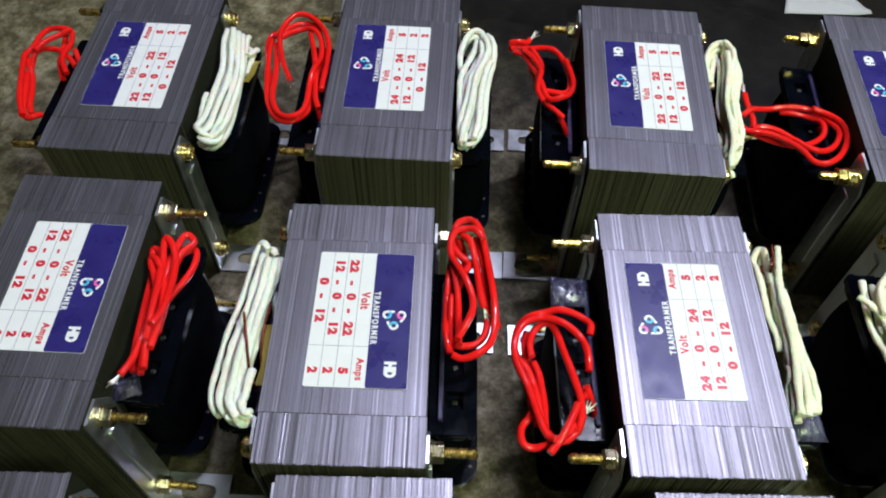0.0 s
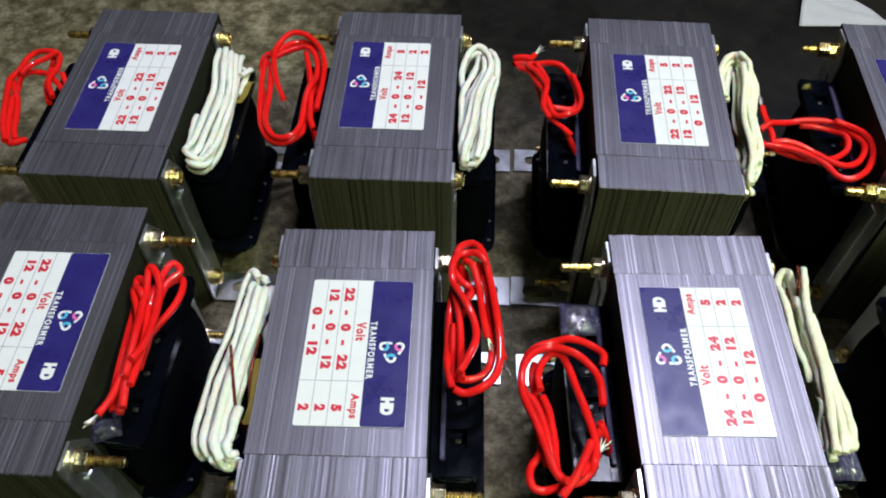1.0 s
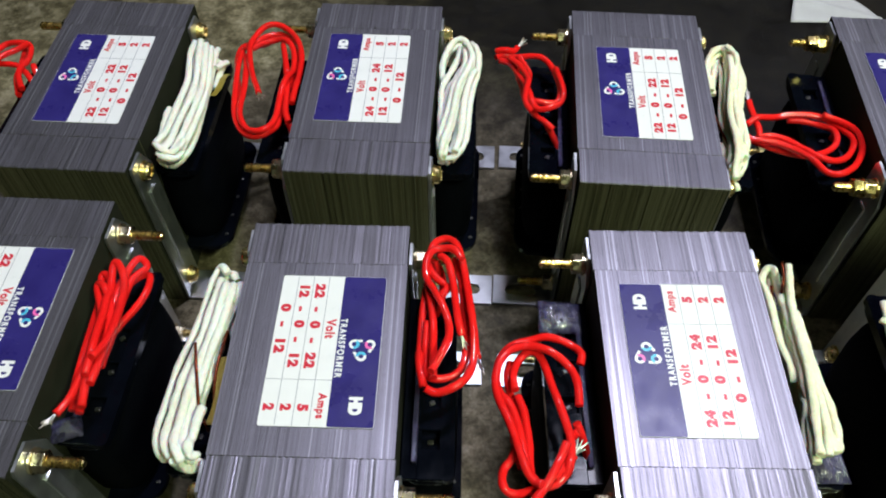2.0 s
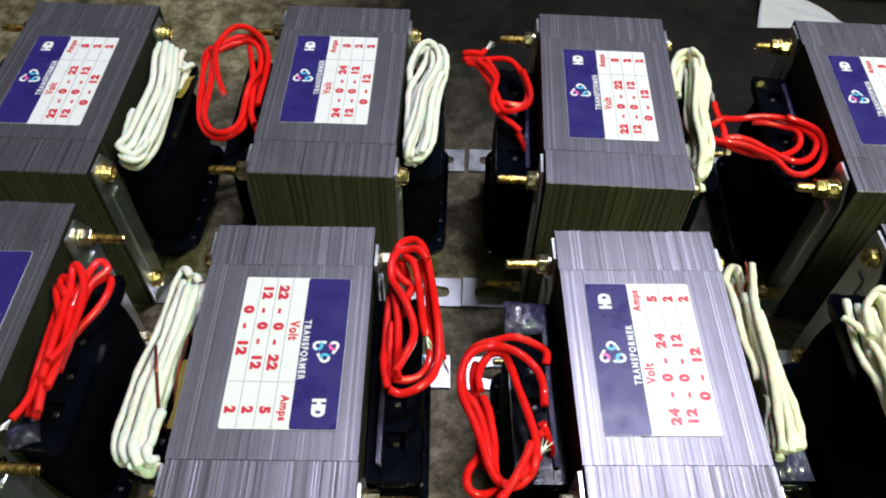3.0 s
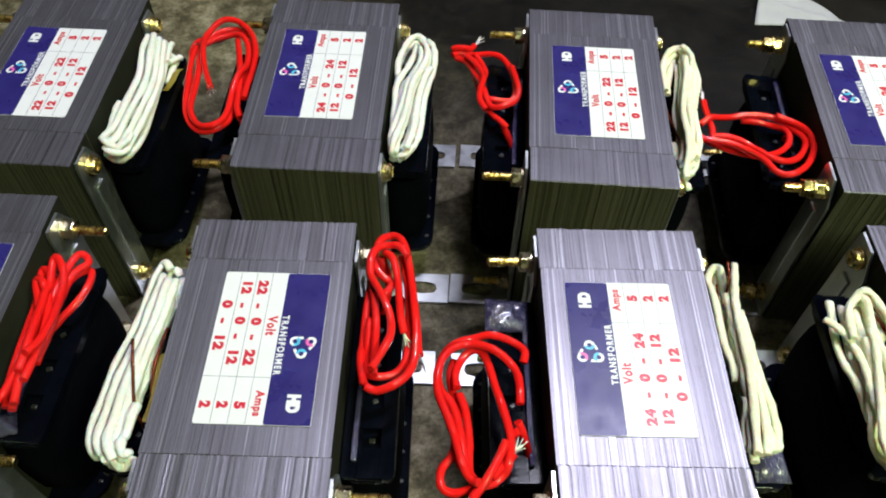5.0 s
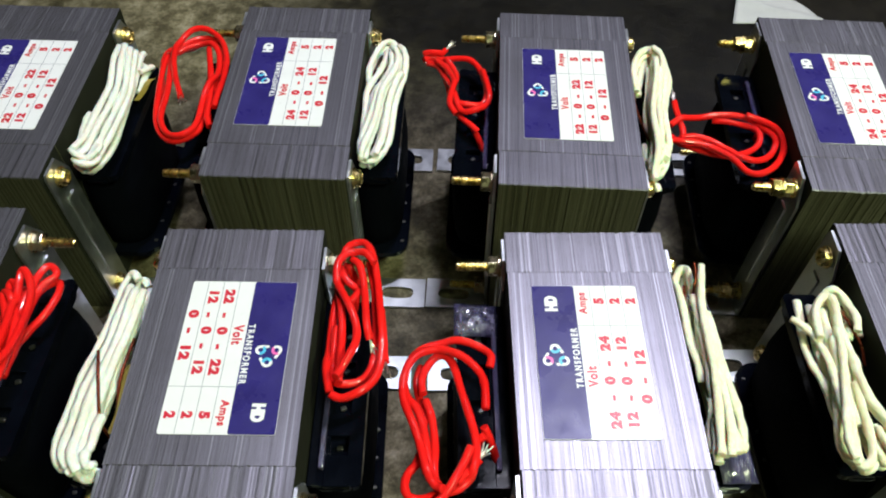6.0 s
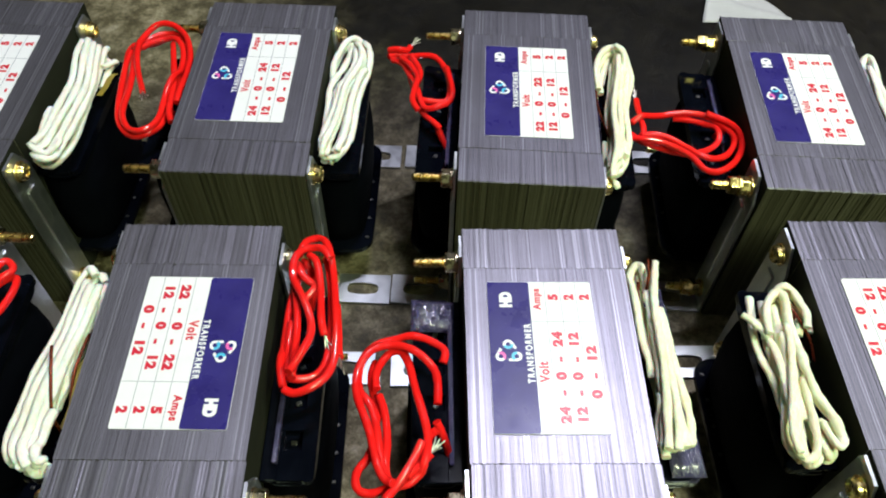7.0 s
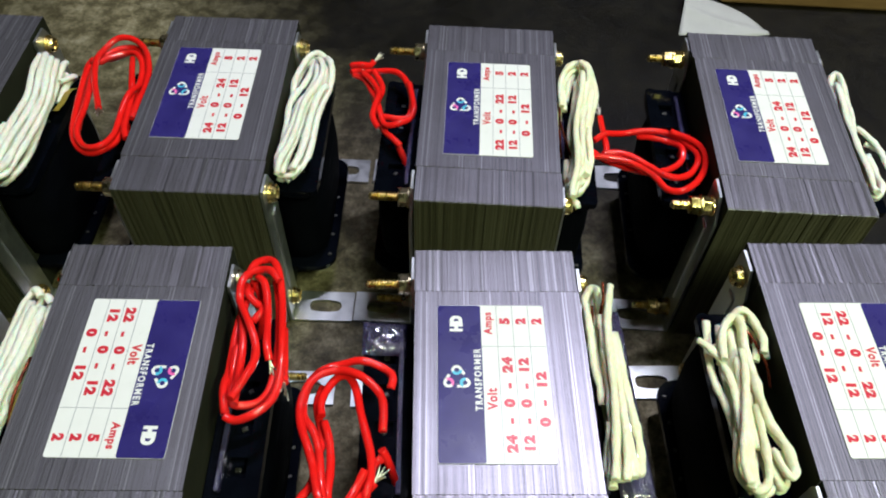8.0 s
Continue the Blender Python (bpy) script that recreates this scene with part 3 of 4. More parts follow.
def skein(label, mat, r, x, y, mid, seed, wall=None, tails=(), bare=(), film=None):
    """A hank of wire: leads laid by hand, with more of them underneath, settled on one another beside a wall (x, side)."""
    rng = np.random.default_rng(seed)
    under = []
    for ctrl, tip in tails[:-1]:
        if mat is not RED and len(ctrl) > 6:
            dx = 0.45 * (x - sum(q[0] for q in ctrl) / len(ctrl)) + rng.normal(0, 0.0005)
            dy = rng.normal(0, 0.0009)
            under.append((tuple((a + dx, b_ * 0.97 + y * 0.03 + dy, c_ - 2.1 * r) for a, b_, c_ in ctrl), 0))
    tails = tails + tuple(under)
    lines = [smooth_path(ctrl, 6) for ctrl, tip in tails]
    pts = np.concatenate(lines)
    own = np.concatenate([np.full(len(l), i) for i, l in enumerate(lines)])
    idx = np.concatenate([np.arange(len(l)) for l in lines])
    gap = np.abs(idx[:, None] - idx[None, :])
    near = (own[:, None] == own[None, :]) & (gap < 9)
    rest = pts.copy()
    for _ in range(60):
        d = pts[:, None, :] - pts[None, :, :]
        dist = np.sqrt((d ** 2).sum(-1)) + 1e-9
        push = np.where((dist < 2 * r) & ~near, (2 * r - dist) / dist * 0.25, 0.0)
        pts = pts + np.clip((d * push[:, :, None] * np.array((0.22, 0.22, 1.8))).sum(1), -0.5 * r, 0.5 * r)
        pts += np.array((0.06, 0.06, 0.02)) * (rest - pts)
        for w in range(len(lines)):
            k = np.where(own == w)[0]
            q = pts[k]
            q[1:-1] += 0.22 * (0.5 * (q[2:] + q[:-2]) - q[1:-1])
            pts[k] = q
        pts[:, 2] = np.maximum(pts[:, 2], 0.001 + r)
        if wall:
            lim = wall[0] + wall[1] * r
            low = pts[:, 2] < TALL + r
            pts[low, 0] = np.maximum(pts[low, 0], lim) if wall[1] > 0 else np.minimum(pts[low, 0], lim)
    ob = thing("wire_bundle", Matrix.Translation((x, y, mid)), label, "wire bundle", "lead wire bundles on the transformers")
    off = np.array((x, y, mid))
    soft_sleeve = (0.035, 1.0) if mat is RED else (0.11, 1.13)
    for w, (ctrl, tip) in enumerate(tails):
        path = pts[own == w] - off
        kind = "wire_end" if tip else "lead_in" if ctrl[-1][2] == C0 else "wire"
        end = part(kind, tube_mesh(kind, path, r, mat, 8, *soft_sleeve), ob)
        if tip:
            d = path[-1] - path[-4]
            d /= np.linalg.norm(d)
            for k in range(6 if tip == 1 else 2):
                side = rng.normal(0, 0.4, 3)
                side[2] = abs(side[2]) * 0.5
                far = 0.0052 if tip == 1 else 0.011
                strand = smooth_path([path[-1] - d * 0.001, path[-1] + d * far * 0.45 + side * 0.001, path[-1] + d * far + side * 0.0025], 4)
                part("bare_strand", tube_mesh("bare_strand", strand, 0.00026 if tip == 1 else 0.0005, TINNED if tip == 1 else COPPER, 5), end, "bare metal strand")
    for ctrl in bare:
        part("copper_wire", tube_mesh("copper_wire", smooth_path(ctrl) - off, 0.00055, COPPER, 6), ob, "brown enamelled copper wire")
    if film:
        bm = bmesh.new()
        fx, fy, fz, turn, long_ = film
        rows = []
        for i in range(9):
            u = i / 8
            p = Matrix.Rotation(radians(turn), 4, "Z") @ Vector((0.0012 * math.sin(u * 5), long_ * (u - 0.5), 0.0022 * math.sin(u * 3.1)))
            q = Matrix.Rotation(radians(turn), 4, "Z") @ Vector((0.0038, 0.0, 0.0012))
            rows.append([bm.verts.new(Vector((fx, fy, fz)) - Vector(off) + p + q * k) for k in (0, 0.5, 1)])
        for a, b_ in zip(rows, rows[1:]):
            for k in range(2):
                bm.faces.new((a[k], a[k + 1], b_[k + 1], b_[k]))
        bmesh.ops.solidify(bm, geom=bm.faces[:], thickness=0.0003)
        part("film_strip", mesh_of(bm, "film_strip", YELLOW, True), ob, "yellow insulating film strip")
    return ob


def lay(z, tip, *turns):
    """One lead laid by hand at a height through a few turns; tip 1 is stripped."""
    return tuple((a, b_, z + 0.0012 * math.sin(2.1 * k)) for k, (a, b_) in enumerate(turns)), tip


RW, WW = 0.00148, 0.00138
REDL = "coiled glossy red insulated lead wires, "
WHL = "folded hank of cream sleeved lead wires, "
C0 = 0.0745  # where leads enter the bobbin's cheek
skein(REDL + "open loop", RED, RW, -0.2055, 0.099, 0.085, 11, wall=(-0.1875, -1), tails=(
          lay(0.088, 0, (-0.1921, 0.1075), (-0.1982, 0.1149), (-0.2043, 0.1198), (-0.2102, 0.1205), (-0.2146, 0.1178), (-0.2163, 0.1122), (-0.2135, 0.0999), (-0.2104, 0.0860), (-0.2087, 0.0765), (-0.2048, 0.0710), (-0.2013, 0.0718), (-0.1995, 0.0749)),
          lay(0.090, 0, (-0.1938, 0.1003), (-0.1990, 0.1105), (-0.1981, 0.1211), (-0.2001, 0.1320), (-0.2063, 0.1331), (-0.2132, 0.1338), (-0.2155, 0.1271), (-0.2151, 0.1184), (-0.2182, 0.1119), (-0.2146, 0.0956), (-0.2101, 0.0801), (-0.2060, 0.0708)),
          lay(0.086, 0, (-0.1970, 0.1005), (-0.2024, 0.1128), (-0.2044, 0.1256), (-0.2055, 0.1353)),
          lay(0.092, 0, (-0.2129, 0.1140), (-0.2097, 0.1201), (-0.2046, 0.1272), (-0.1999, 0.1309)),
          lay(0.087, 0, (-0.2211, 0.1187), (-0.2151, 0.1071), (-0.2104, 0.0950), (-0.2071, 0.0814), (-0.2034, 0.0739)),
          (((-0.1960, 0.120, 0.088), (-0.1920, 0.112, 0.084), (-0.1890, 0.106, C0)), 0)))
skein(REDL + "with a stripped end", RED, RW, -0.0805, 0.1085, 0.086, 12, wall=(-0.0640, -1), tails=(
          lay(0.092, 1, (-0.0662, 0.0902), (-0.0657, 0.1008), (-0.0650, 0.1107), (-0.0654, 0.1209), (-0.0679, 0.1314), (-0.0729, 0.1413), (-0.0792, 0.1465), (-0.0859, 0.1454), (-0.0904, 0.1395), (-0.0916, 0.1308), (-0.0903, 0.1203), (-0.0877, 0.1102), (-0.0843, 0.1016), (-0.0821, 0.0959)),
          lay(0.088, 0, (-0.0964, 0.1316), (-0.0966, 0.1210), (-0.0952, 0.1049), (-0.0932, 0.0896), (-0.0905, 0.0805), (-0.0862, 0.0752), (-0.0809, 0.0732), (-0.0762, 0.0747), (-0.0722, 0.0808), (-0.0719, 0.0900), (-0.0716, 0.1015), (-0.0695, 0.1134), (-0.0694, 0.1258), (-0.0732, 0.1386), (-0.0783, 0.1451), (-0.0850, 0.1436), (-0.0897, 0.1382), (-0.0930, 0.1338)),
          lay(0.090, 0, (-0.0931, 0.1249), (-0.0913, 0.1146), (-0.0906, 0.1027), (-0.0903, 0.0912), (-0.0888, 0.0820), (-0.0852, 0.0760), (-0.0793, 0.0732), (-0.0743, 0.0762), (-0.0727, 0.0860), (-0.0727, 0.0972), (-0.0708, 0.1070), (-0.0691, 0.1171), (-0.0707, 0.1296), (-0.0753, 0.1368), (-0.0810, 0.1384), (-0.0872, 0.1344), (-0.0906, 0.1304), (-0.0955, 0.1320)),
          lay(0.091, 0, (-0.0664, 0.0788), (-0.0686, 0.0849), (-0.0698, 0.0961), (-0.0711, 0.1098), (-0.0737, 0.1220), (-0.0766, 0.1338)),
          lay(0.086, 0, (-0.0922, 0.0900), (-0.0937, 0.1033), (-0.0974, 0.1173), (-0.0990, 0.1310), (-0.0963, 0.1372), (-0.0901, 0.1382), (-0.0837, 0.1419)),
          (((-0.0720, 0.095, 0.086), (-0.0690, 0.088, 0.082), (-0.0665, 0.082, C0)), 0)))
skein(REDL + "small twisted loop", RED, RW, 0.0495, 0.106, 0.083, 13, tails=(
          lay(0.086, 0, (0.0274, 0.1304), (0.0313, 0.1326), (0.0362, 0.1323), (0.0431, 0.1316), (0.0500, 0.1300), (0.0546, 0.1246), (0.0567, 0.1144), (0.0572, 0.1044), (0.0550, 0.0993), (0.0497, 0.0984), (0.0445, 0.0991), (0.0413, 0.1041), (0.0410, 0.1100), (0.0433, 0.1161), (0.0420, 0.1244), (0.0384, 0.1306)),
          lay(0.088, 0, (0.0291, 0.1258), (0.0345, 0.1230), (0.0371, 0.1177), (0.0403, 0.1097), (0.0419, 0.1038), (0.0441, 0.0942), (0.0479, 0.0916), (0.0531, 0.0932), (0.0565, 0.0971), (0.0584, 0.1021), (0.0569, 0.1120), (0.0558, 0.1201)),
          lay(0.084, 0, (0.0330, 0.1296), (0.0367, 0.1246), (0.0381, 0.1184), (0.0400, 0.1103), (0.0408, 0.1005), (0.0432, 0.0967), (0.0456, 0.0910), (0.0493, 0.0862), (0.0524, 0.0834)),
          lay(0.087, 1, (0.0274, 0.1334), (0.0329, 0.1331), (0.0362, 0.1345), (0.0383, 0.1371)),
          lay(0.090, 0, (0.0336, 0.1239), (0.0383, 0.1190), (0.0423, 0.1101), (0.0404, 0.1014), (0.0396, 0.0938), (0.0425, 0.0893)),
          (((0.0500, 0.088, 0.083), (0.0530, 0.082, 0.080), (0.0555, 0.078, C0)), 0)))
skein(REDL + "lying crosswise", RED, RW, 0.1635, 0.077, 0.083, 14, tails=(
          lay(0.086, 1, (0.1446, 0.0786), (0.1447, 0.0870), (0.1444, 0.0957), (0.1442, 0.1010)),
          lay(0.086, 0, (0.1396, 0.0851), (0.1446, 0.0881), (0.1543, 0.0906), (0.1636, 0.0915), (0.1725, 0.0905), (0.1795, 0.0877), (0.1839, 0.0804), (0.1844, 0.0733), (0.1799, 0.0662), (0.1726, 0.0627), (0.1669, 0.0643), (0.1619, 0.0694), (0.1569, 0.0746), (0.1487, 0.0773), (0.1421, 0.0761)),
          lay(0.084, 0, (0.1385, 0.0806), (0.1436, 0.0746), (0.1507, 0.0722), (0.1575, 0.0688), (0.1648, 0.0679), (0.1717, 0.0705), (0.1781, 0.0752), (0.1788, 0.0824), (0.1762, 0.0871), (0.1677, 0.0896), (0.1601, 0.0906)),
          lay(0.088, 0, (0.1362, 0.0739), (0.1432, 0.0723), (0.1518, 0.0718), (0.1580, 0.0663), (0.1627, 0.0606), (0.1663, 0.0556), (0.1712, 0.0531), (0.1773, 0.0558), (0.1830, 0.0626), (0.1863, 0.0696), (0.1864, 0.0784), (0.1820, 0.0856), (0.1739, 0.0888)),
          (((0.1780, 0.080, 0.084), (0.1820, 0.086, 0.081), (0.1865, 0.090, C0)), 0)))
skein(REDL + "narrow and twisted", RED, RW, -0.1190, -0.032, 0.090, 15, wall=(-0.1300, 1), tails=(
          lay(0.095, 0, (-0.1160, -0.0618), (-0.1187, -0.0419), (-0.1188, -0.0272), (-0.1249, -0.0125), (-0.1207, -0.0143), (-0.1168, -0.0235), (-0.1149, -0.0376), (-0.1149, -0.0540)),
          lay(0.090, 0, (-0.1229, -0.0531), (-0.1236, -0.0347), (-0.1246, -0.0167), (-0.1272, -0.0041), (-0.1227, -0.0070), (-0.1171, -0.0184), (-0.1161, -0.0347), (-0.1158, -0.0445)),
          lay(0.096, 0, (-0.1168, -0.0514), (-0.1176, -0.0348), (-0.1186, -0.0187), (-0.1210, -0.0030), (-0.1171, -0.0054), (-0.1136, -0.0149), (-0.1132, -0.0347), (-0.1157, -0.0457)),
          lay(0.091, 0, (-0.1181, -0.0622), (-0.1196, -0.0488), (-0.1179, -0.0300), (-0.1176, -0.0125), (-0.1147, 0.0029), (-0.1096, -0.0011), (-0.1153, -0.0067), (-0.1157, -0.0246)),
          lay(0.087, 0, (-0.1228, -0.0595), (-0.1235, -0.0483), (-0.1181, -0.0267), (-0.1119, -0.0183), (-0.1087, -0.0096), (-0.1106, -0.0007), (-0.1180, -0.0078), (-0.1181, -0.0294)),
          lay(0.093, 1, (-0.1193, -0.0330), (-0.1200, -0.0449), (-0.1216, -0.0554), (-0.1249, -0.0636)),
          (((-0.122, -0.010, 0.090), (-0.125, -0.003, 0.085), (-0.1265, 0.000, C0)), 0)))
skein(REDL + "long tidy loops", RED, RW, 0.0062, -0.0205, 0.093, 16, wall=(-0.0085, 1), tails=(
          lay(0.098, 0, (-0.0013, 0.0002), (0.0001, 0.0055), (0.0032, 0.0089), (0.0069, 0.0084), (0.0098, 0.0030), (0.0121, -0.0074), (0.0137, -0.0199), (0.0150, -0.0317), (0.0151, -0.0429), (0.0127, -0.0505), (0.0081, -0.0547), (0.0025, -0.0562), (-0.0013, -0.0548)),
          lay(0.094, 0, (-0.0019, -0.0525), (-0.0036, -0.0453), (-0.0035, -0.0364), (-0.0033, -0.0247), (-0.0025, -0.0149), (-0.0016, -0.0073), (0.0001, 0.0019)),
          lay(0.101, 0, (0.0110, -0.0032), (0.0077, 0.0012), (0.0035, 0.0022), (0.0000, 0.0006), (-0.0023, -0.0042), (-0.0022, -0.0111), (0.0001, -0.0160), (0.0037, -0.0232), (0.0063, -0.0302), (0.0065, -0.0370), (0.0044, -0.0426), (0.0019, -0.0469), (0.0005, -0.0501)),
          lay(0.097, 0, (-0.0021, -0.0120), (-0.0003, -0.0194), (0.0008, -0.0289), (0.0011, -0.0403), (0.0013, -0.0507)),
          lay(0.096, 0, (0.0026, -0.0175), (0.0052, -0.0142), (0.0053, -0.0112), (0.0017, -0.0087), (-0.0007, -0.0057), (-0.0018, -0.0015)),
          lay(0.099, 1, (0.0025, 0.0005), (0.0059, -0.0036), (0.0079, -0.0133), (0.0089, -0.0230), (0.0098, -0.0301), (0.0109, -0.0342)),
          lay(0.094, 0, (0.0083, 0.0020), (0.0110, -0.0097), (0.0121, -0.0221), (0.0126, -0.0339), (0.0120, -0.0429), (0.0088, -0.0473), (0.0040, -0.0491), (0.0002, -0.0491), (-0.0019, -0.0452), (-0.0019, -0.0363), (-0.0015, -0.0271)),
          lay(0.095, 1, (0.0141, -0.0203), (0.0152, -0.0298), (0.0158, -0.0372), (0.0164, -0.0412)),
          (((0.001, 0.000, 0.094), (0.004, -0.006, 0.090), (0.003, -0.012, 0.084), (0.001, -0.012, C0)), 0)))
skein(REDL + "open twisted loop", RED, RW, 0.0380, -0.0600, 0.086, 17, wall=(0.0600, -1), tails=(
          lay(0.092, 0, (0.0524, -0.0418), (0.0533, -0.0380), (0.0510, -0.0343), (0.0465, -0.0321), (0.0405, -0.0310), (0.0351, -0.0320), (0.0298, -0.0339), (0.0254, -0.0383), (0.0229, -0.0450), (0.0236, -0.0525), (0.0270, -0.0567), (0.0292, -0.0618), (0.0305, -0.0678), (0.0314, -0.0746), (0.0325, -0.0802), (0.0347, -0.0839)),
          lay(0.094, 0, (0.0504, -0.0585), (0.0505, -0.0512), (0.0494, -0.0451), (0.0458, -0.0408), (0.0411, -0.0377), (0.0352, -0.0352), (0.0293, -0.0367), (0.0243, -0.0419), (0.0224, -0.0493), (0.0235, -0.0567), (0.0264, -0.0638), (0.0285, -0.0697), (0.0298, -0.0754), (0.0315, -0.0810), (0.0335, -0.0843), (0.0362, -0.0861)),
          lay(0.090, 0, (0.0295, -0.0514), (0.0288, -0.0460), (0.0304, -0.0405), (0.0335, -0.0364), (0.0375, -0.0361), (0.0403, -0.0404), (0.0420, -0.0481), (0.0440, -0.0555), (0.0462, -0.0627), (0.0472, -0.0697), (0.0464, -0.0765), (0.0428, -0.0821), (0.0382, -0.0849), (0.0337, -0.0861), (0.0292, -0.0872), (0.0251, -0.0865), (0.0239, -0.0832), (0.0249, -0.0785), (0.0275, -0.0761), (0.0290, -0.0718)),
          lay(0.088, 0, (0.0302, -0.0525), (0.0321, -0.0578), (0.0331, -0.0629), (0.0336, -0.0709), (0.0332, -0.0786), (0.0347, -0.0824), (0.0379, -0.0833), (0.0422, -0.0795), (0.0454, -0.0728), (0.0476, -0.0672), (0.0500, -0.0656)),
          lay(0.093, 0, (0.0337, -0.0904), (0.0370, -0.0864), (0.0398, -0.0824), (0.0428, -0.0768), (0.0453, -0.0714)),
          lay(0.087, 0, (0.0285, -0.0388), (0.0270, -0.0455), (0.0285, -0.0521), (0.0303, -0.0584), (0.0286, -0.0656), (0.0295, -0.0725), (0.0309, -0.0773)),
          lay(0.089, 1, (0.0402, -0.0827), (0.0442, -0.0786), (0.0470, -0.0747), (0.0482, -0.0734)),
          (((0.0500, -0.062, 0.088), (0.0530, -0.066, 0.082), (0.0550, -0.070, C0)), 0)))


skein(WHL + "tied at the foot", WHITE_COOL, WW, -0.1155, 0.0955, 0.088, 21, wall=(-0.1235, 1), film=(-0.1060, 0.112, 0.083, -20, 0.016), tails=(
          lay(0.090, 0, (-0.1217, 0.0880), (-0.1231, 0.0813), (-0.1242, 0.0731), (-0.1237, 0.0672), (-0.1206, 0.0635), (-0.1163, 0.0615)),
          lay(0.092, 0, (-0.1192, 0.1332), (-0.1193, 0.1218), (-0.1171, 0.1076), (-0.1172, 0.0960), (-0.1179, 0.0829), (-0.1192, 0.0732), (-0.1208, 0.0669), (-0.1215, 0.0628)),
          lay(0.094, 0, (-0.1155, 0.1316), (-0.1138, 0.1173), (-0.1120, 0.1014), (-0.1126, 0.0863), (-0.1139, 0.0737), (-0.1155, 0.0633), (-0.1183, 0.0575)),
          lay(0.093, 0, (-0.1129, 0.1303), (-0.1107, 0.1166), (-0.1090, 0.1027), (-0.1095, 0.0856), (-0.1104, 0.0713), (-0.1123, 0.0610), (-0.1152, 0.0552), (-0.1179, 0.0565)),
          lay(0.091, 0, (-0.1112, 0.1304), (-0.1090, 0.1171), (-0.1071, 0.1012), (-0.1076, 0.0824), (-0.1086, 0.0682), (-0.1114, 0.0596), (-0.1142, 0.0546)),
          lay(0.087, 0, (-0.1091, 0.1339), (-0.1095, 0.1304), (-0.1094, 0.1220), (-0.1079, 0.1058), (-0.1080, 0.0886), (-0.1082, 0.0758), (-0.1089, 0.0646), (-0.1106, 0.0585), (-0.1144, 0.0571), (-0.1190, 0.0590)),
          lay(0.096, 0, (-0.1197, 0.0588), (-0.1167, 0.0556), (-0.1124, 0.0550), (-0.1088, 0.0577), (-0.1078, 0.0617)),
          lay(0.095, 0, (-0.1181, 0.0552), (-0.1143, 0.0520), (-0.1099, 0.0531), (-0.1082, 0.0580)),
          lay(0.084, 0, (-0.1103, 0.1173), (-0.1106, 0.1265), (-0.1089, 0.1291), (-0.1063, 0.1257), (-0.1059, 0.1182), (-0.1070, 0.1093)),
          (((-0.107, 0.118, 0.088), (-0.104, 0.126, 0.085), (-0.107, 0.131, 0.080), (-0.112, 0.131, C0)), 0)))
skein(WHL + "in rounded loops", WHITE_COOL, WW, 0.0095, 0.1005, 0.085, 22, wall=(0.0000, 1), tails=(
          lay(0.089, 0, (-0.0024, 0.0645), (-0.0015, 0.0722), (-0.0003, 0.0866), (0.0004, 0.0979), (0.0025, 0.1077), (0.0062, 0.1179), (0.0093, 0.1263), (0.0103, 0.1327)),
          lay(0.086, 0, (0.0020, 0.1112), (0.0012, 0.1214), (0.0026, 0.1320), (0.0057, 0.1403), (0.0098, 0.1440), (0.0135, 0.1423), (0.0163, 0.1366), (0.0175, 0.1302), (0.0148, 0.1176), (0.0122, 0.1055), (0.0100, 0.0938), (0.0090, 0.0808), (0.0072, 0.0701), (0.0048, 0.0642)),
          lay(0.092, 0, (-0.0002, 0.0596), (0.0011, 0.0691), (0.0026, 0.0780), (0.0055, 0.0908), (0.0066, 0.1004), (0.0103, 0.1103), (0.0128, 0.1205), (0.0120, 0.1289)),
          lay(0.093, 0, (0.0018, 0.0563), (0.0030, 0.0647), (0.0052, 0.0752), (0.0074, 0.0879), (0.0092, 0.1012), (0.0129, 0.1112), (0.0155, 0.1193), (0.0147, 0.1277), (0.0119, 0.1323)),
          lay(0.088, 0, (0.0062, 0.0602), (0.0110, 0.0658), (0.0131, 0.0752), (0.0140, 0.0880), (0.0154, 0.1013), (0.0175, 0.1132), (0.0191, 0.1235), (0.0182, 0.1320), (0.0155, 0.1384)),
          lay(0.091, 0, (0.0079, 0.0600), (0.0102, 0.0703), (0.0112, 0.0828), (0.0123, 0.0959), (0.0148, 0.1076), (0.0169, 0.1165)),
          lay(0.090, 0, (-0.0025, 0.0677), (-0.0011, 0.0625), (0.0026, 0.0596), (0.0074, 0.0593), (0.0103, 0.0638)),
          (((0.012, 0.125, 0.087), (0.008, 0.130, 0.084), (0.004, 0.126, C0)), 2)))
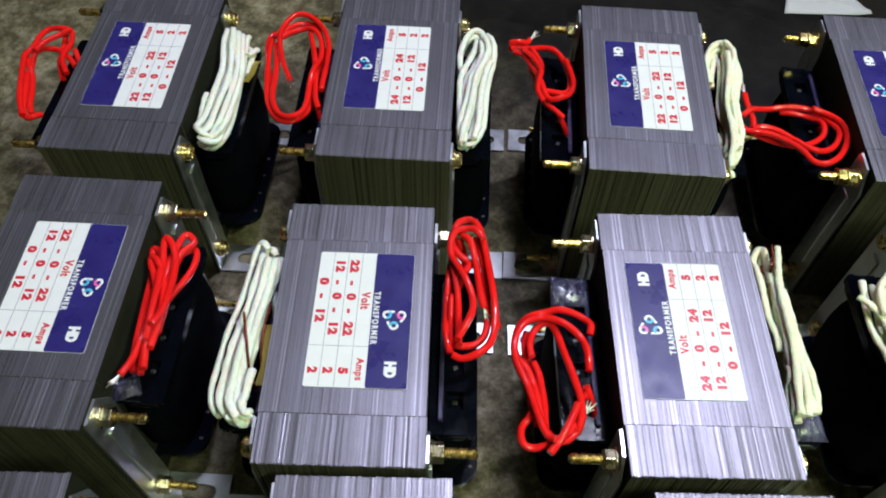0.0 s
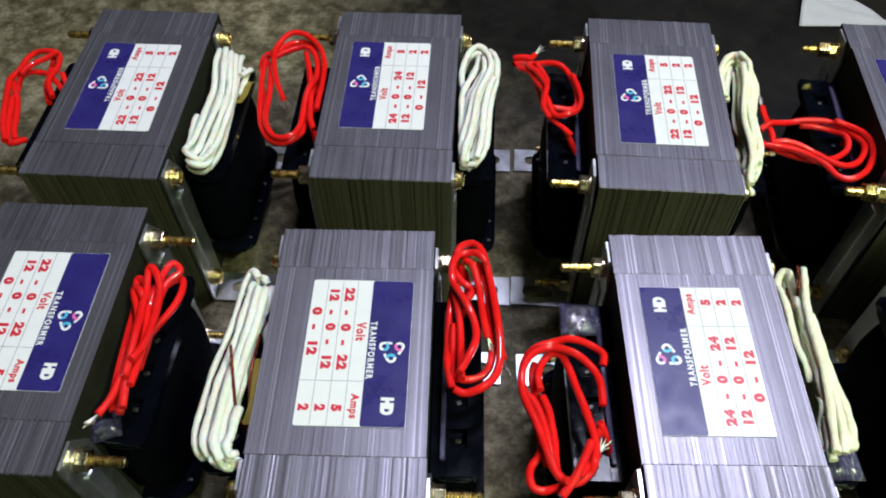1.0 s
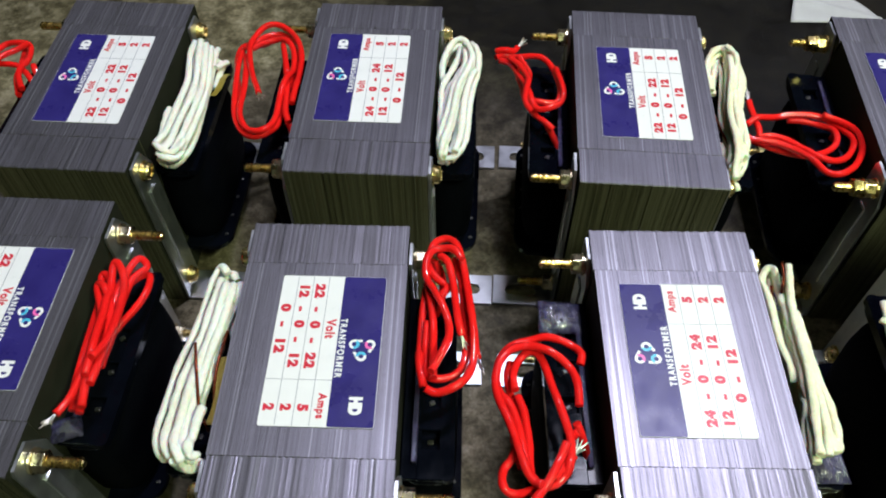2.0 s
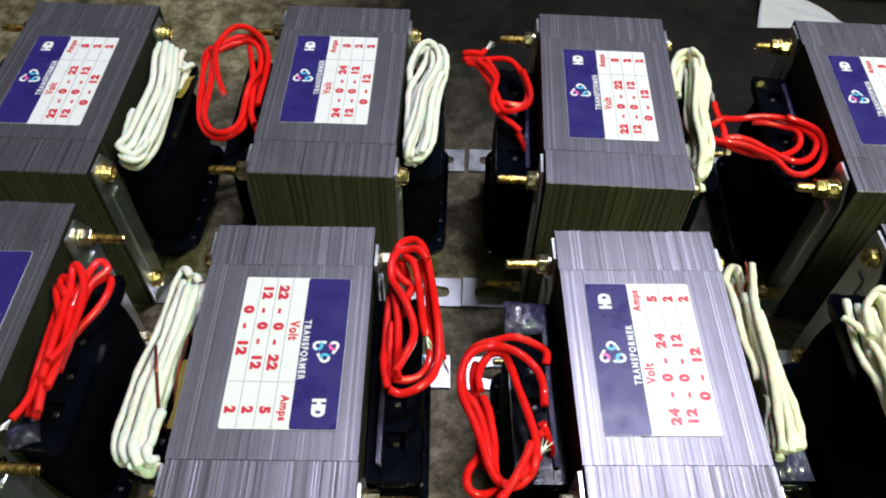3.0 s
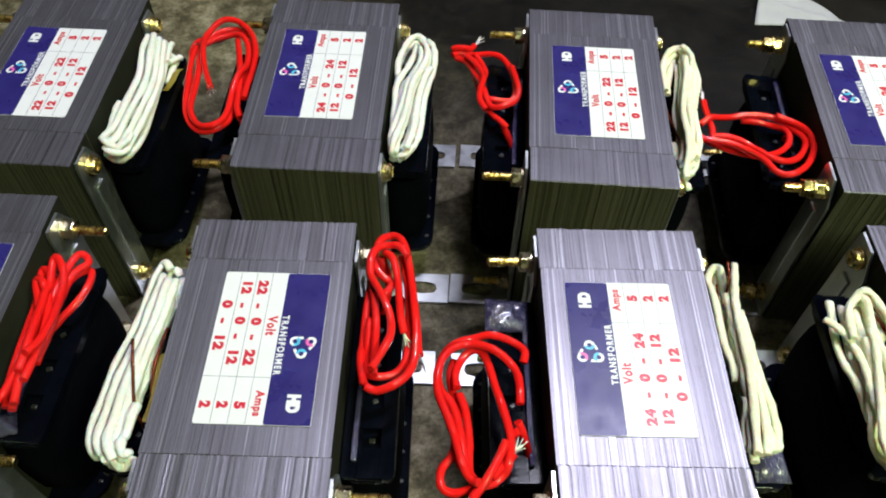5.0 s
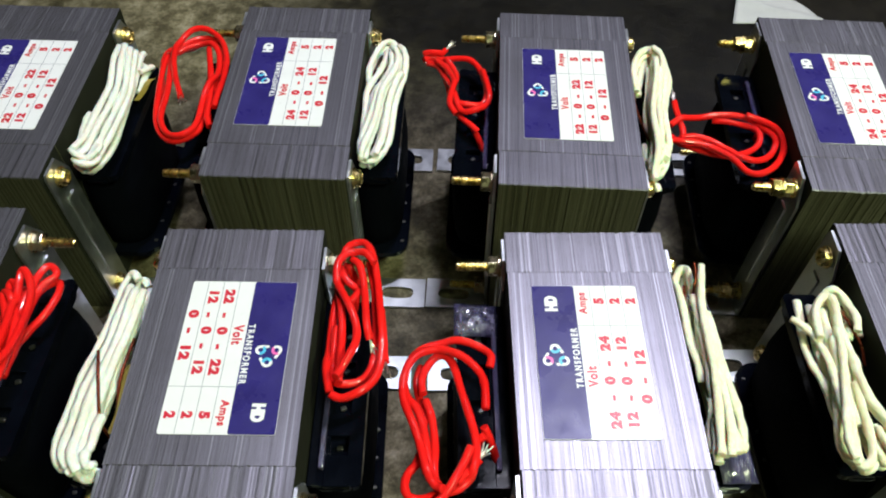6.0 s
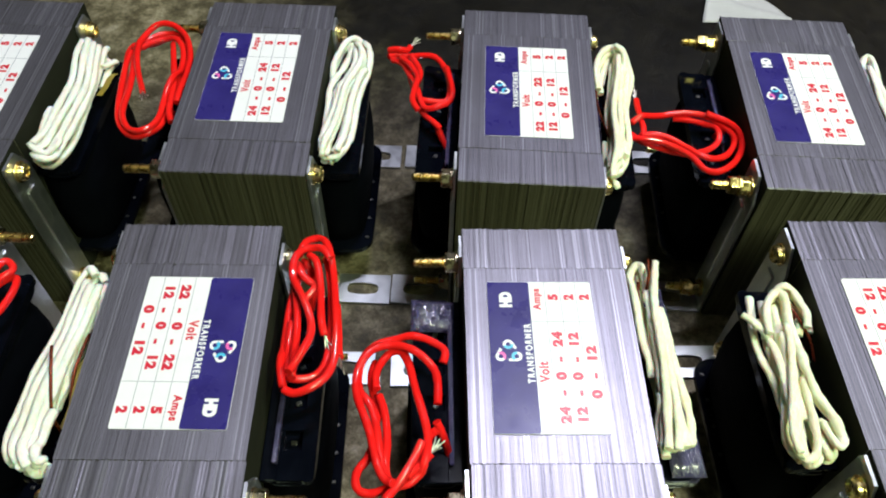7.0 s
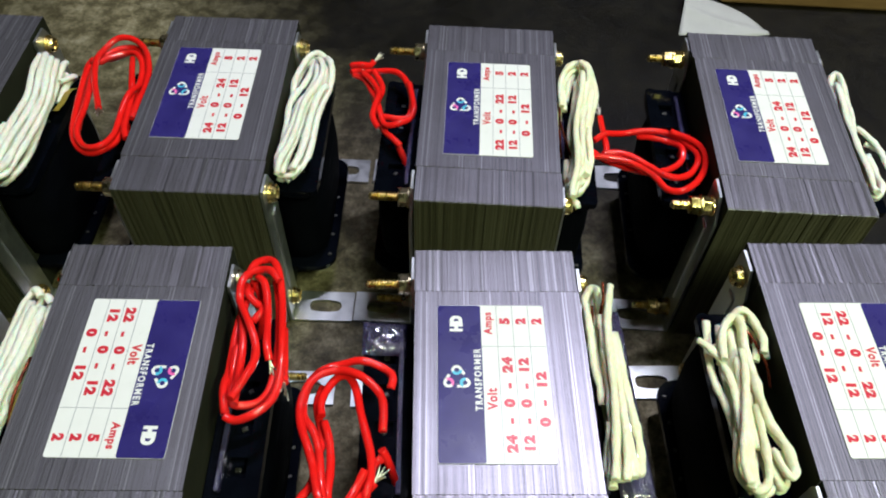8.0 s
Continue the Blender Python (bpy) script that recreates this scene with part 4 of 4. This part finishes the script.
skein(WHL + "thin and drawn out", WHITE, WW, 0.1335, 0.096, 0.083, 23, wall=(0.1230, 1), bare=(((0.1262, 0.112, 0.090), (0.1250, 0.096, 0.088), (0.1270, 0.080, 0.087), (0.1290, 0.066, 0.087), (0.1285, 0.056, 0.085)), ((0.1255, 0.104, 0.088), (0.1245, 0.090, 0.086), (0.1250, 0.080, 0.080))), tails=(
          lay(0.090, 0, (0.1262, 0.1032), (0.1262, 0.1091), (0.1272, 0.1192), (0.1300, 0.1276), (0.1344, 0.1320), (0.1376, 0.1312), (0.1383, 0.1236), (0.1351, 0.1113), (0.1313, 0.0956), (0.1300, 0.0807), (0.1282, 0.0665), (0.1252, 0.0564)),
          lay(0.087, 0, (0.1291, 0.1106), (0.1320, 0.1221), (0.1362, 0.1315), (0.1387, 0.1333)),
          lay(0.092, 0, (0.1374, 0.1304), (0.1404, 0.1233), (0.1381, 0.1090), (0.1339, 0.0934), (0.1320, 0.0786), (0.1310, 0.0663), (0.1291, 0.0578), (0.1250, 0.0528), (0.1222, 0.0511)),
          lay(0.088, 0, (0.1368, 0.1363), (0.1424, 0.1347), (0.1437, 0.1249), (0.1441, 0.1146), (0.1417, 0.1058), (0.1380, 0.0941), (0.1365, 0.0829), (0.1361, 0.0722), (0.1337, 0.0618), (0.1304, 0.0550), (0.1267, 0.0523)),
          lay(0.086, 0, (0.1363, 0.1306), (0.1346, 0.1160), (0.1314, 0.1000), (0.1290, 0.0886), (0.1293, 0.0794), (0.1282, 0.0688), (0.1256, 0.0602)),
          lay(0.085, 0, (0.1261, 0.0733), (0.1254, 0.0645), (0.1254, 0.0578), (0.1266, 0.0538), (0.1272, 0.0496), (0.1284, 0.0470)),
          lay(0.094, 0, (0.1376, 0.1228), (0.1349, 0.1065), (0.1311, 0.0911), (0.1295, 0.0765), (0.1283, 0.0626), (0.1250, 0.0509), (0.1221, 0.0445)),
          lay(0.089, 0, (0.1384, 0.1312), (0.1353, 0.1084), (0.1311, 0.0891), (0.1289, 0.0710), (0.1272, 0.0574)),
          lay(0.088, 0, (0.1428, 0.1270), (0.1401, 0.1057), (0.1362, 0.0903), (0.1341, 0.0757), (0.1319, 0.0601)),
          (((0.1265, 0.110, 0.086), (0.1250, 0.098, 0.082), (0.1245, 0.092, C0)), 2)))
skein(WHL + "partly hidden by the core", WHITE_COOL, WW, 0.26, 0.092, 0.086, 24, wall=(0.2515, 1), tails=(
          lay(0.090, 0, (0.2551, 0.0990), (0.2562, 0.1125), (0.2572, 0.1225), (0.2605, 0.1279), (0.2623, 0.1246), (0.2617, 0.1145), (0.2592, 0.1009), (0.2568, 0.0897), (0.2537, 0.0772), (0.2522, 0.0652), (0.2514, 0.0570)),
          lay(0.092, 0, (0.2577, 0.1182), (0.2560, 0.1044), (0.2550, 0.0931), (0.2539, 0.0805), (0.2531, 0.0684), (0.2528, 0.0568), (0.2535, 0.0504)),
          lay(0.089, 0, (0.2597, 0.0916), (0.2621, 0.0872), (0.2649, 0.0819), (0.2660, 0.0749), (0.2650, 0.0663)),
          lay(0.087, 0, (0.2619, 0.0838), (0.2657, 0.0814), (0.2690, 0.0786)),
          lay(0.088, 0, (0.2550, 0.0723), (0.2535, 0.0621), (0.2532, 0.0540), (0.2558, 0.0514), (0.2597, 0.0556), (0.2602, 0.0655), (0.2599, 0.0758)),
          (((0.258, 0.110, 0.084), (0.255, 0.104, 0.080), (0.2535, 0.100, C0)), 2)))
skein(WHL + "with copper ends showing", WHITE_COOL, WW, -0.0790, -0.0395, 0.089, 25, wall=(-0.0708, -1), bare=(((-0.0815, -0.039, 0.099), (-0.0790, -0.050, 0.098), (-0.0765, -0.062, 0.094), (-0.0745, -0.066, 0.086)), ((-0.0735, -0.030, 0.092), (-0.0745, -0.046, 0.092), (-0.0735, -0.060, 0.088))), film=(-0.0745, -0.052, 0.089, -4, 0.026), tails=(
          lay(0.090, 0, (-0.0787, -0.0034), (-0.0810, -0.0003), (-0.0830, -0.0008), (-0.0837, -0.0056), (-0.0843, -0.0145), (-0.0856, -0.0244), (-0.0872, -0.0350), (-0.0891, -0.0462), (-0.0902, -0.0568), (-0.0908, -0.0650), (-0.0901, -0.0719), (-0.0879, -0.0763), (-0.0855, -0.0770)),
          lay(0.093, 0, (-0.0796, -0.0077), (-0.0802, -0.0177), (-0.0819, -0.0286), (-0.0832, -0.0401), (-0.0852, -0.0520), (-0.0863, -0.0614), (-0.0865, -0.0693), (-0.0854, -0.0751), (-0.0825, -0.0782), (-0.0801, -0.0793)),
          lay(0.095, 0, (-0.0762, -0.0116), (-0.0767, -0.0190), (-0.0782, -0.0309), (-0.0797, -0.0445), (-0.0812, -0.0572), (-0.0821, -0.0663), (-0.0823, -0.0730), (-0.0802, -0.0777), (-0.0778, -0.0805)),
          lay(0.094, 0, (-0.0741, -0.0108), (-0.0742, -0.0208), (-0.0758, -0.0326), (-0.0773, -0.0439), (-0.0786, -0.0567), (-0.0798, -0.0658), (-0.0798, -0.0735), (-0.0770, -0.0792), (-0.0745, -0.0791)),
          lay(0.091, 0, (-0.0723, -0.0087), (-0.0734, -0.0163), (-0.0755, -0.0261), (-0.0767, -0.0354), (-0.0772, -0.0444), (-0.0784, -0.0530), (-0.0792, -0.0593)),
          lay(0.096, 0, (-0.0752, -0.0617), (-0.0758, -0.0667), (-0.0764, -0.0715), (-0.0770, -0.0753), (-0.0751, -0.0794), (-0.0731, -0.0781)),
          lay(0.092, 0, (-0.0813, -0.0756), (-0.0788, -0.0802), (-0.0756, -0.0815), (-0.0740, -0.0778)),
          (((-0.075, -0.020, 0.088), (-0.0735, -0.028, 0.083), (-0.0725, -0.032, C0)), 2)))
skein(WHL + "fanned out at the foot", WHITE, WW, 0.1275, -0.0395, 0.091, 26, wall=(0.1216, 1), bare=(((0.1290, -0.003, 0.101), (0.1285, -0.009, 0.100), (0.1270, -0.016, 0.096)), ((0.1250, -0.010, 0.096), (0.1245, -0.022, 0.093), (0.1255, -0.030, 0.090))), tails=(
          lay(0.099, 0, (0.1322, -0.0029), (0.1301, -0.0116), (0.1284, -0.0211), (0.1281, -0.0325), (0.1269, -0.0476), (0.1261, -0.0597), (0.1245, -0.0711), (0.1233, -0.0770)),
          lay(0.094, 0, (0.1240, -0.0493), (0.1237, -0.0429), (0.1228, -0.0342), (0.1224, -0.0251), (0.1217, -0.0169), (0.1222, -0.0096), (0.1236, -0.0046), (0.1261, -0.0018), (0.1279, -0.0038), (0.1283, -0.0108), (0.1277, -0.0169)),
          lay(0.095, 0, (0.1275, -0.0151), (0.1273, -0.0234), (0.1269, -0.0348), (0.1266, -0.0456), (0.1253, -0.0579), (0.1234, -0.0676), (0.1223, -0.0732)),
          lay(0.096, 0, (0.1312, -0.0216), (0.1305, -0.0331), (0.1305, -0.0439), (0.1303, -0.0543), (0.1298, -0.0642), (0.1280, -0.0755)),
          lay(0.092, 0, (0.1329, -0.0192), (0.1332, -0.0308), (0.1340, -0.0419), (0.1347, -0.0524), (0.1350, -0.0625), (0.1349, -0.0698), (0.1331, -0.0717), (0.1320, -0.0644), (0.1320, -0.0524)),
          lay(0.093, 0, (0.1239, -0.0107), (0.1243, -0.0175), (0.1243, -0.0269), (0.1248, -0.0359), (0.1252, -0.0446), (0.1260, -0.0529), (0.1269, -0.0649), (0.1267, -0.0752)),
          lay(0.094, 0, (0.1307, -0.0274), (0.1308, -0.0408), (0.1303, -0.0534), (0.1304, -0.0653), (0.1308, -0.0743)),
          lay(0.090, 0, (0.1286, -0.0168), (0.1277, -0.0297), (0.1270, -0.0473), (0.1265, -0.0616), (0.1262, -0.0713)),
          lay(0.089, 0, (0.1313, -0.0198), (0.1310, -0.0337), (0.1307, -0.0468), (0.1298, -0.0612), (0.1289, -0.0724)),
          (((0.1275, -0.001, 0.094), (0.1265, -0.010, 0.090), (0.1250, -0.015, C0)), 0)))
skein(WHL + "crossed at the waist", WHITE, WW, 0.1785, -0.044, 0.088, 27, wall=(0.1885, -1), bare=(((0.1790, -0.014, 0.091), (0.1830, -0.020, 0.091), (0.1865, -0.030, 0.089), (0.1870, -0.038, 0.086)), ((0.1800, -0.012, 0.093), (0.1815, -0.018, 0.091), (0.1860, -0.024, 0.086))), tails=(
          lay(0.090, 0, (0.1681, -0.0129), (0.1666, -0.0226), (0.1659, -0.0319), (0.1663, -0.0408), (0.1678, -0.0472), (0.1693, -0.0535), (0.1696, -0.0616)),
          lay(0.094, 0, (0.1619, -0.0231), (0.1652, -0.0268), (0.1687, -0.0318), (0.1698, -0.0374), (0.1700, -0.0449), (0.1697, -0.0543), (0.1690, -0.0633)),
          lay(0.092, 0, (0.1854, -0.0272), (0.1866, -0.0213), (0.1860, -0.0153), (0.1841, -0.0104), (0.1808, -0.0092), (0.1774, -0.0117), (0.1751, -0.0190), (0.1739, -0.0284), (0.1723, -0.0396), (0.1709, -0.0503), (0.1681, -0.0605), (0.1661, -0.0683), (0.1669, -0.0749), (0.1694, -0.0773)),
          lay(0.088, 0, (0.1834, -0.0284), (0.1851, -0.0225), (0.1848, -0.0170), (0.1830, -0.0141)),
          lay(0.095, 0, (0.1687, -0.0324), (0.1697, -0.0244), (0.1725, -0.0173), (0.1767, -0.0136), (0.1787, -0.0172), (0.1779, -0.0255), (0.1777, -0.0346), (0.1775, -0.0433), (0.1775, -0.0507), (0.1798, -0.0578), (0.1820, -0.0637), (0.1832, -0.0714), (0.1808, -0.0747), (0.1790, -0.0714), (0.1777, -0.0657)),
          lay(0.093, 0, (0.1736, -0.0312), (0.1729, -0.0423), (0.1727, -0.0528), (0.1713, -0.0629), (0.1684, -0.0724), (0.1698, -0.0776), (0.1738, -0.0762), (0.1754, -0.0687), (0.1761, -0.0589), (0.1762, -0.0487)),
          lay(0.091, 0, (0.1755, -0.0357), (0.1757, -0.0456), (0.1760, -0.0560), (0.1769, -0.0659), (0.1774, -0.0735), (0.1792, -0.0758), (0.1817, -0.0735), (0.1815, -0.0640)),
          lay(0.096, 0, (0.1757, -0.0284), (0.1742, -0.0395), (0.1720, -0.0501), (0.1681, -0.0622), (0.1663, -0.0718), (0.1672, -0.0769)),
          (((0.1800, -0.012, 0.092), (0.1815, -0.022, 0.086), (0.1820, -0.028, C0)), 2)))

# ---- loose things ----
def tape_patch(x, y, z, turn, w, l, h, label, lean=(0, 0)):
    rng = np.random.default_rng(int(abs(x) * 1e4))
    bm = bmesh.new()
    n = 14
    grid = [[bm.verts.new((w * (i / n - 0.5), l * (j / n - 0.5), h * (1 - (2 * i / n - 1) ** 4) * (1 - (2 * j / n - 1) ** 4) + rng.normal(0, 0.00035))) for j in range(n + 1)] for i in range(n + 1)]
    for i in range(n):
        for j in range(n):
            bm.faces.new((grid[i][j], grid[i + 1][j], grid[i + 1][j + 1], grid[i][j + 1]))
    r = bmesh.ops.extrude_face_region(bm, geom=bm.faces[:])["geom"]
    for v in r:
        if isinstance(v, bmesh.types.BMVert):
            v.co.z = -0.0003
    ob = new("tape_patch", mesh_of(bm, "tape_patch", WRINKLED, True))
    ob.matrix_world = pose(x, y, z, *lean, turn)
    return tagged(ob, label, "tape")


tape_patch(0.0487, -0.0142, SHELF + 0.0012, 0, 0.0165, 0.0135, 0.0022, "crinkled dark glossy tape patch on a black bobbin", (5, 7))
tape_patch(0.1346, -0.0395, SHELF + 0.0006, 2, 0.0125, 0.077, 0.0016, "crinkled dark glossy tape strip beside cream wires", (0, 4))
tape_patch(-0.1275, -0.0625, SHELF + 0.0005, 20, 0.011, 0.008, 0.004, "dull blue-black tape wad beside red wires")


def curled_sheet():
    bm = bmesh.new()
    n = 18
    rows = []
    for i in range(n + 1):
        u = i / n
        row = []
        for j in range(n + 1):
            v = j / n
            y = 0.2745 + 0.0465 * v
            left = 0.2365 + 0.013 * v
            right = 0.237 + 0.063 * math.sqrt(max(0.04, 1 - max(0.0, (y - 0.265) / 0.0565) ** 2))
            x = left + u * (right - left)
            z = 0.001 + 0.010 * (1 - u) ** 3 * v + 0.003 * math.sin(u * 3) * v + 0.0022 * max(0.0, 1 - abs(v - 0.55 + 0.5 * u) / 0.12)
            row.append(bm.verts.new((x, y, z)))
        rows.append(row)
    for i in range(n):
        for j in range(n):
            bm.faces.new((rows[i][j], rows[i + 1][j], rows[i + 1][j + 1], rows[i][j + 1]))
    r = bmesh.ops.extrude_face_region(bm, geom=bm.faces[:])["geom"]
    for v in r:
        if isinstance(v, bmesh.types.BMVert):
            v.co.z -= 0.0004
    return tagged(new("paper_sheet", mesh_of(bm, "paper_sheet", PAPER, True)), "curled white paper sheet lying on the floor", "paper")


curled_sheet()
bm = bmesh.new()
box_into(bm, -0.45, 0.45, -0.02, 0.02, 0.0, 0.022, 0.002)
batten = tagged(new("wooden_batten", mesh_of(bm, "wooden_batten", WOOD)), "brown wooden batten lying on the floor", "batten")
batten.matrix_world = pose(0.724, 0.3020, 0.0, 0, 0, -4)
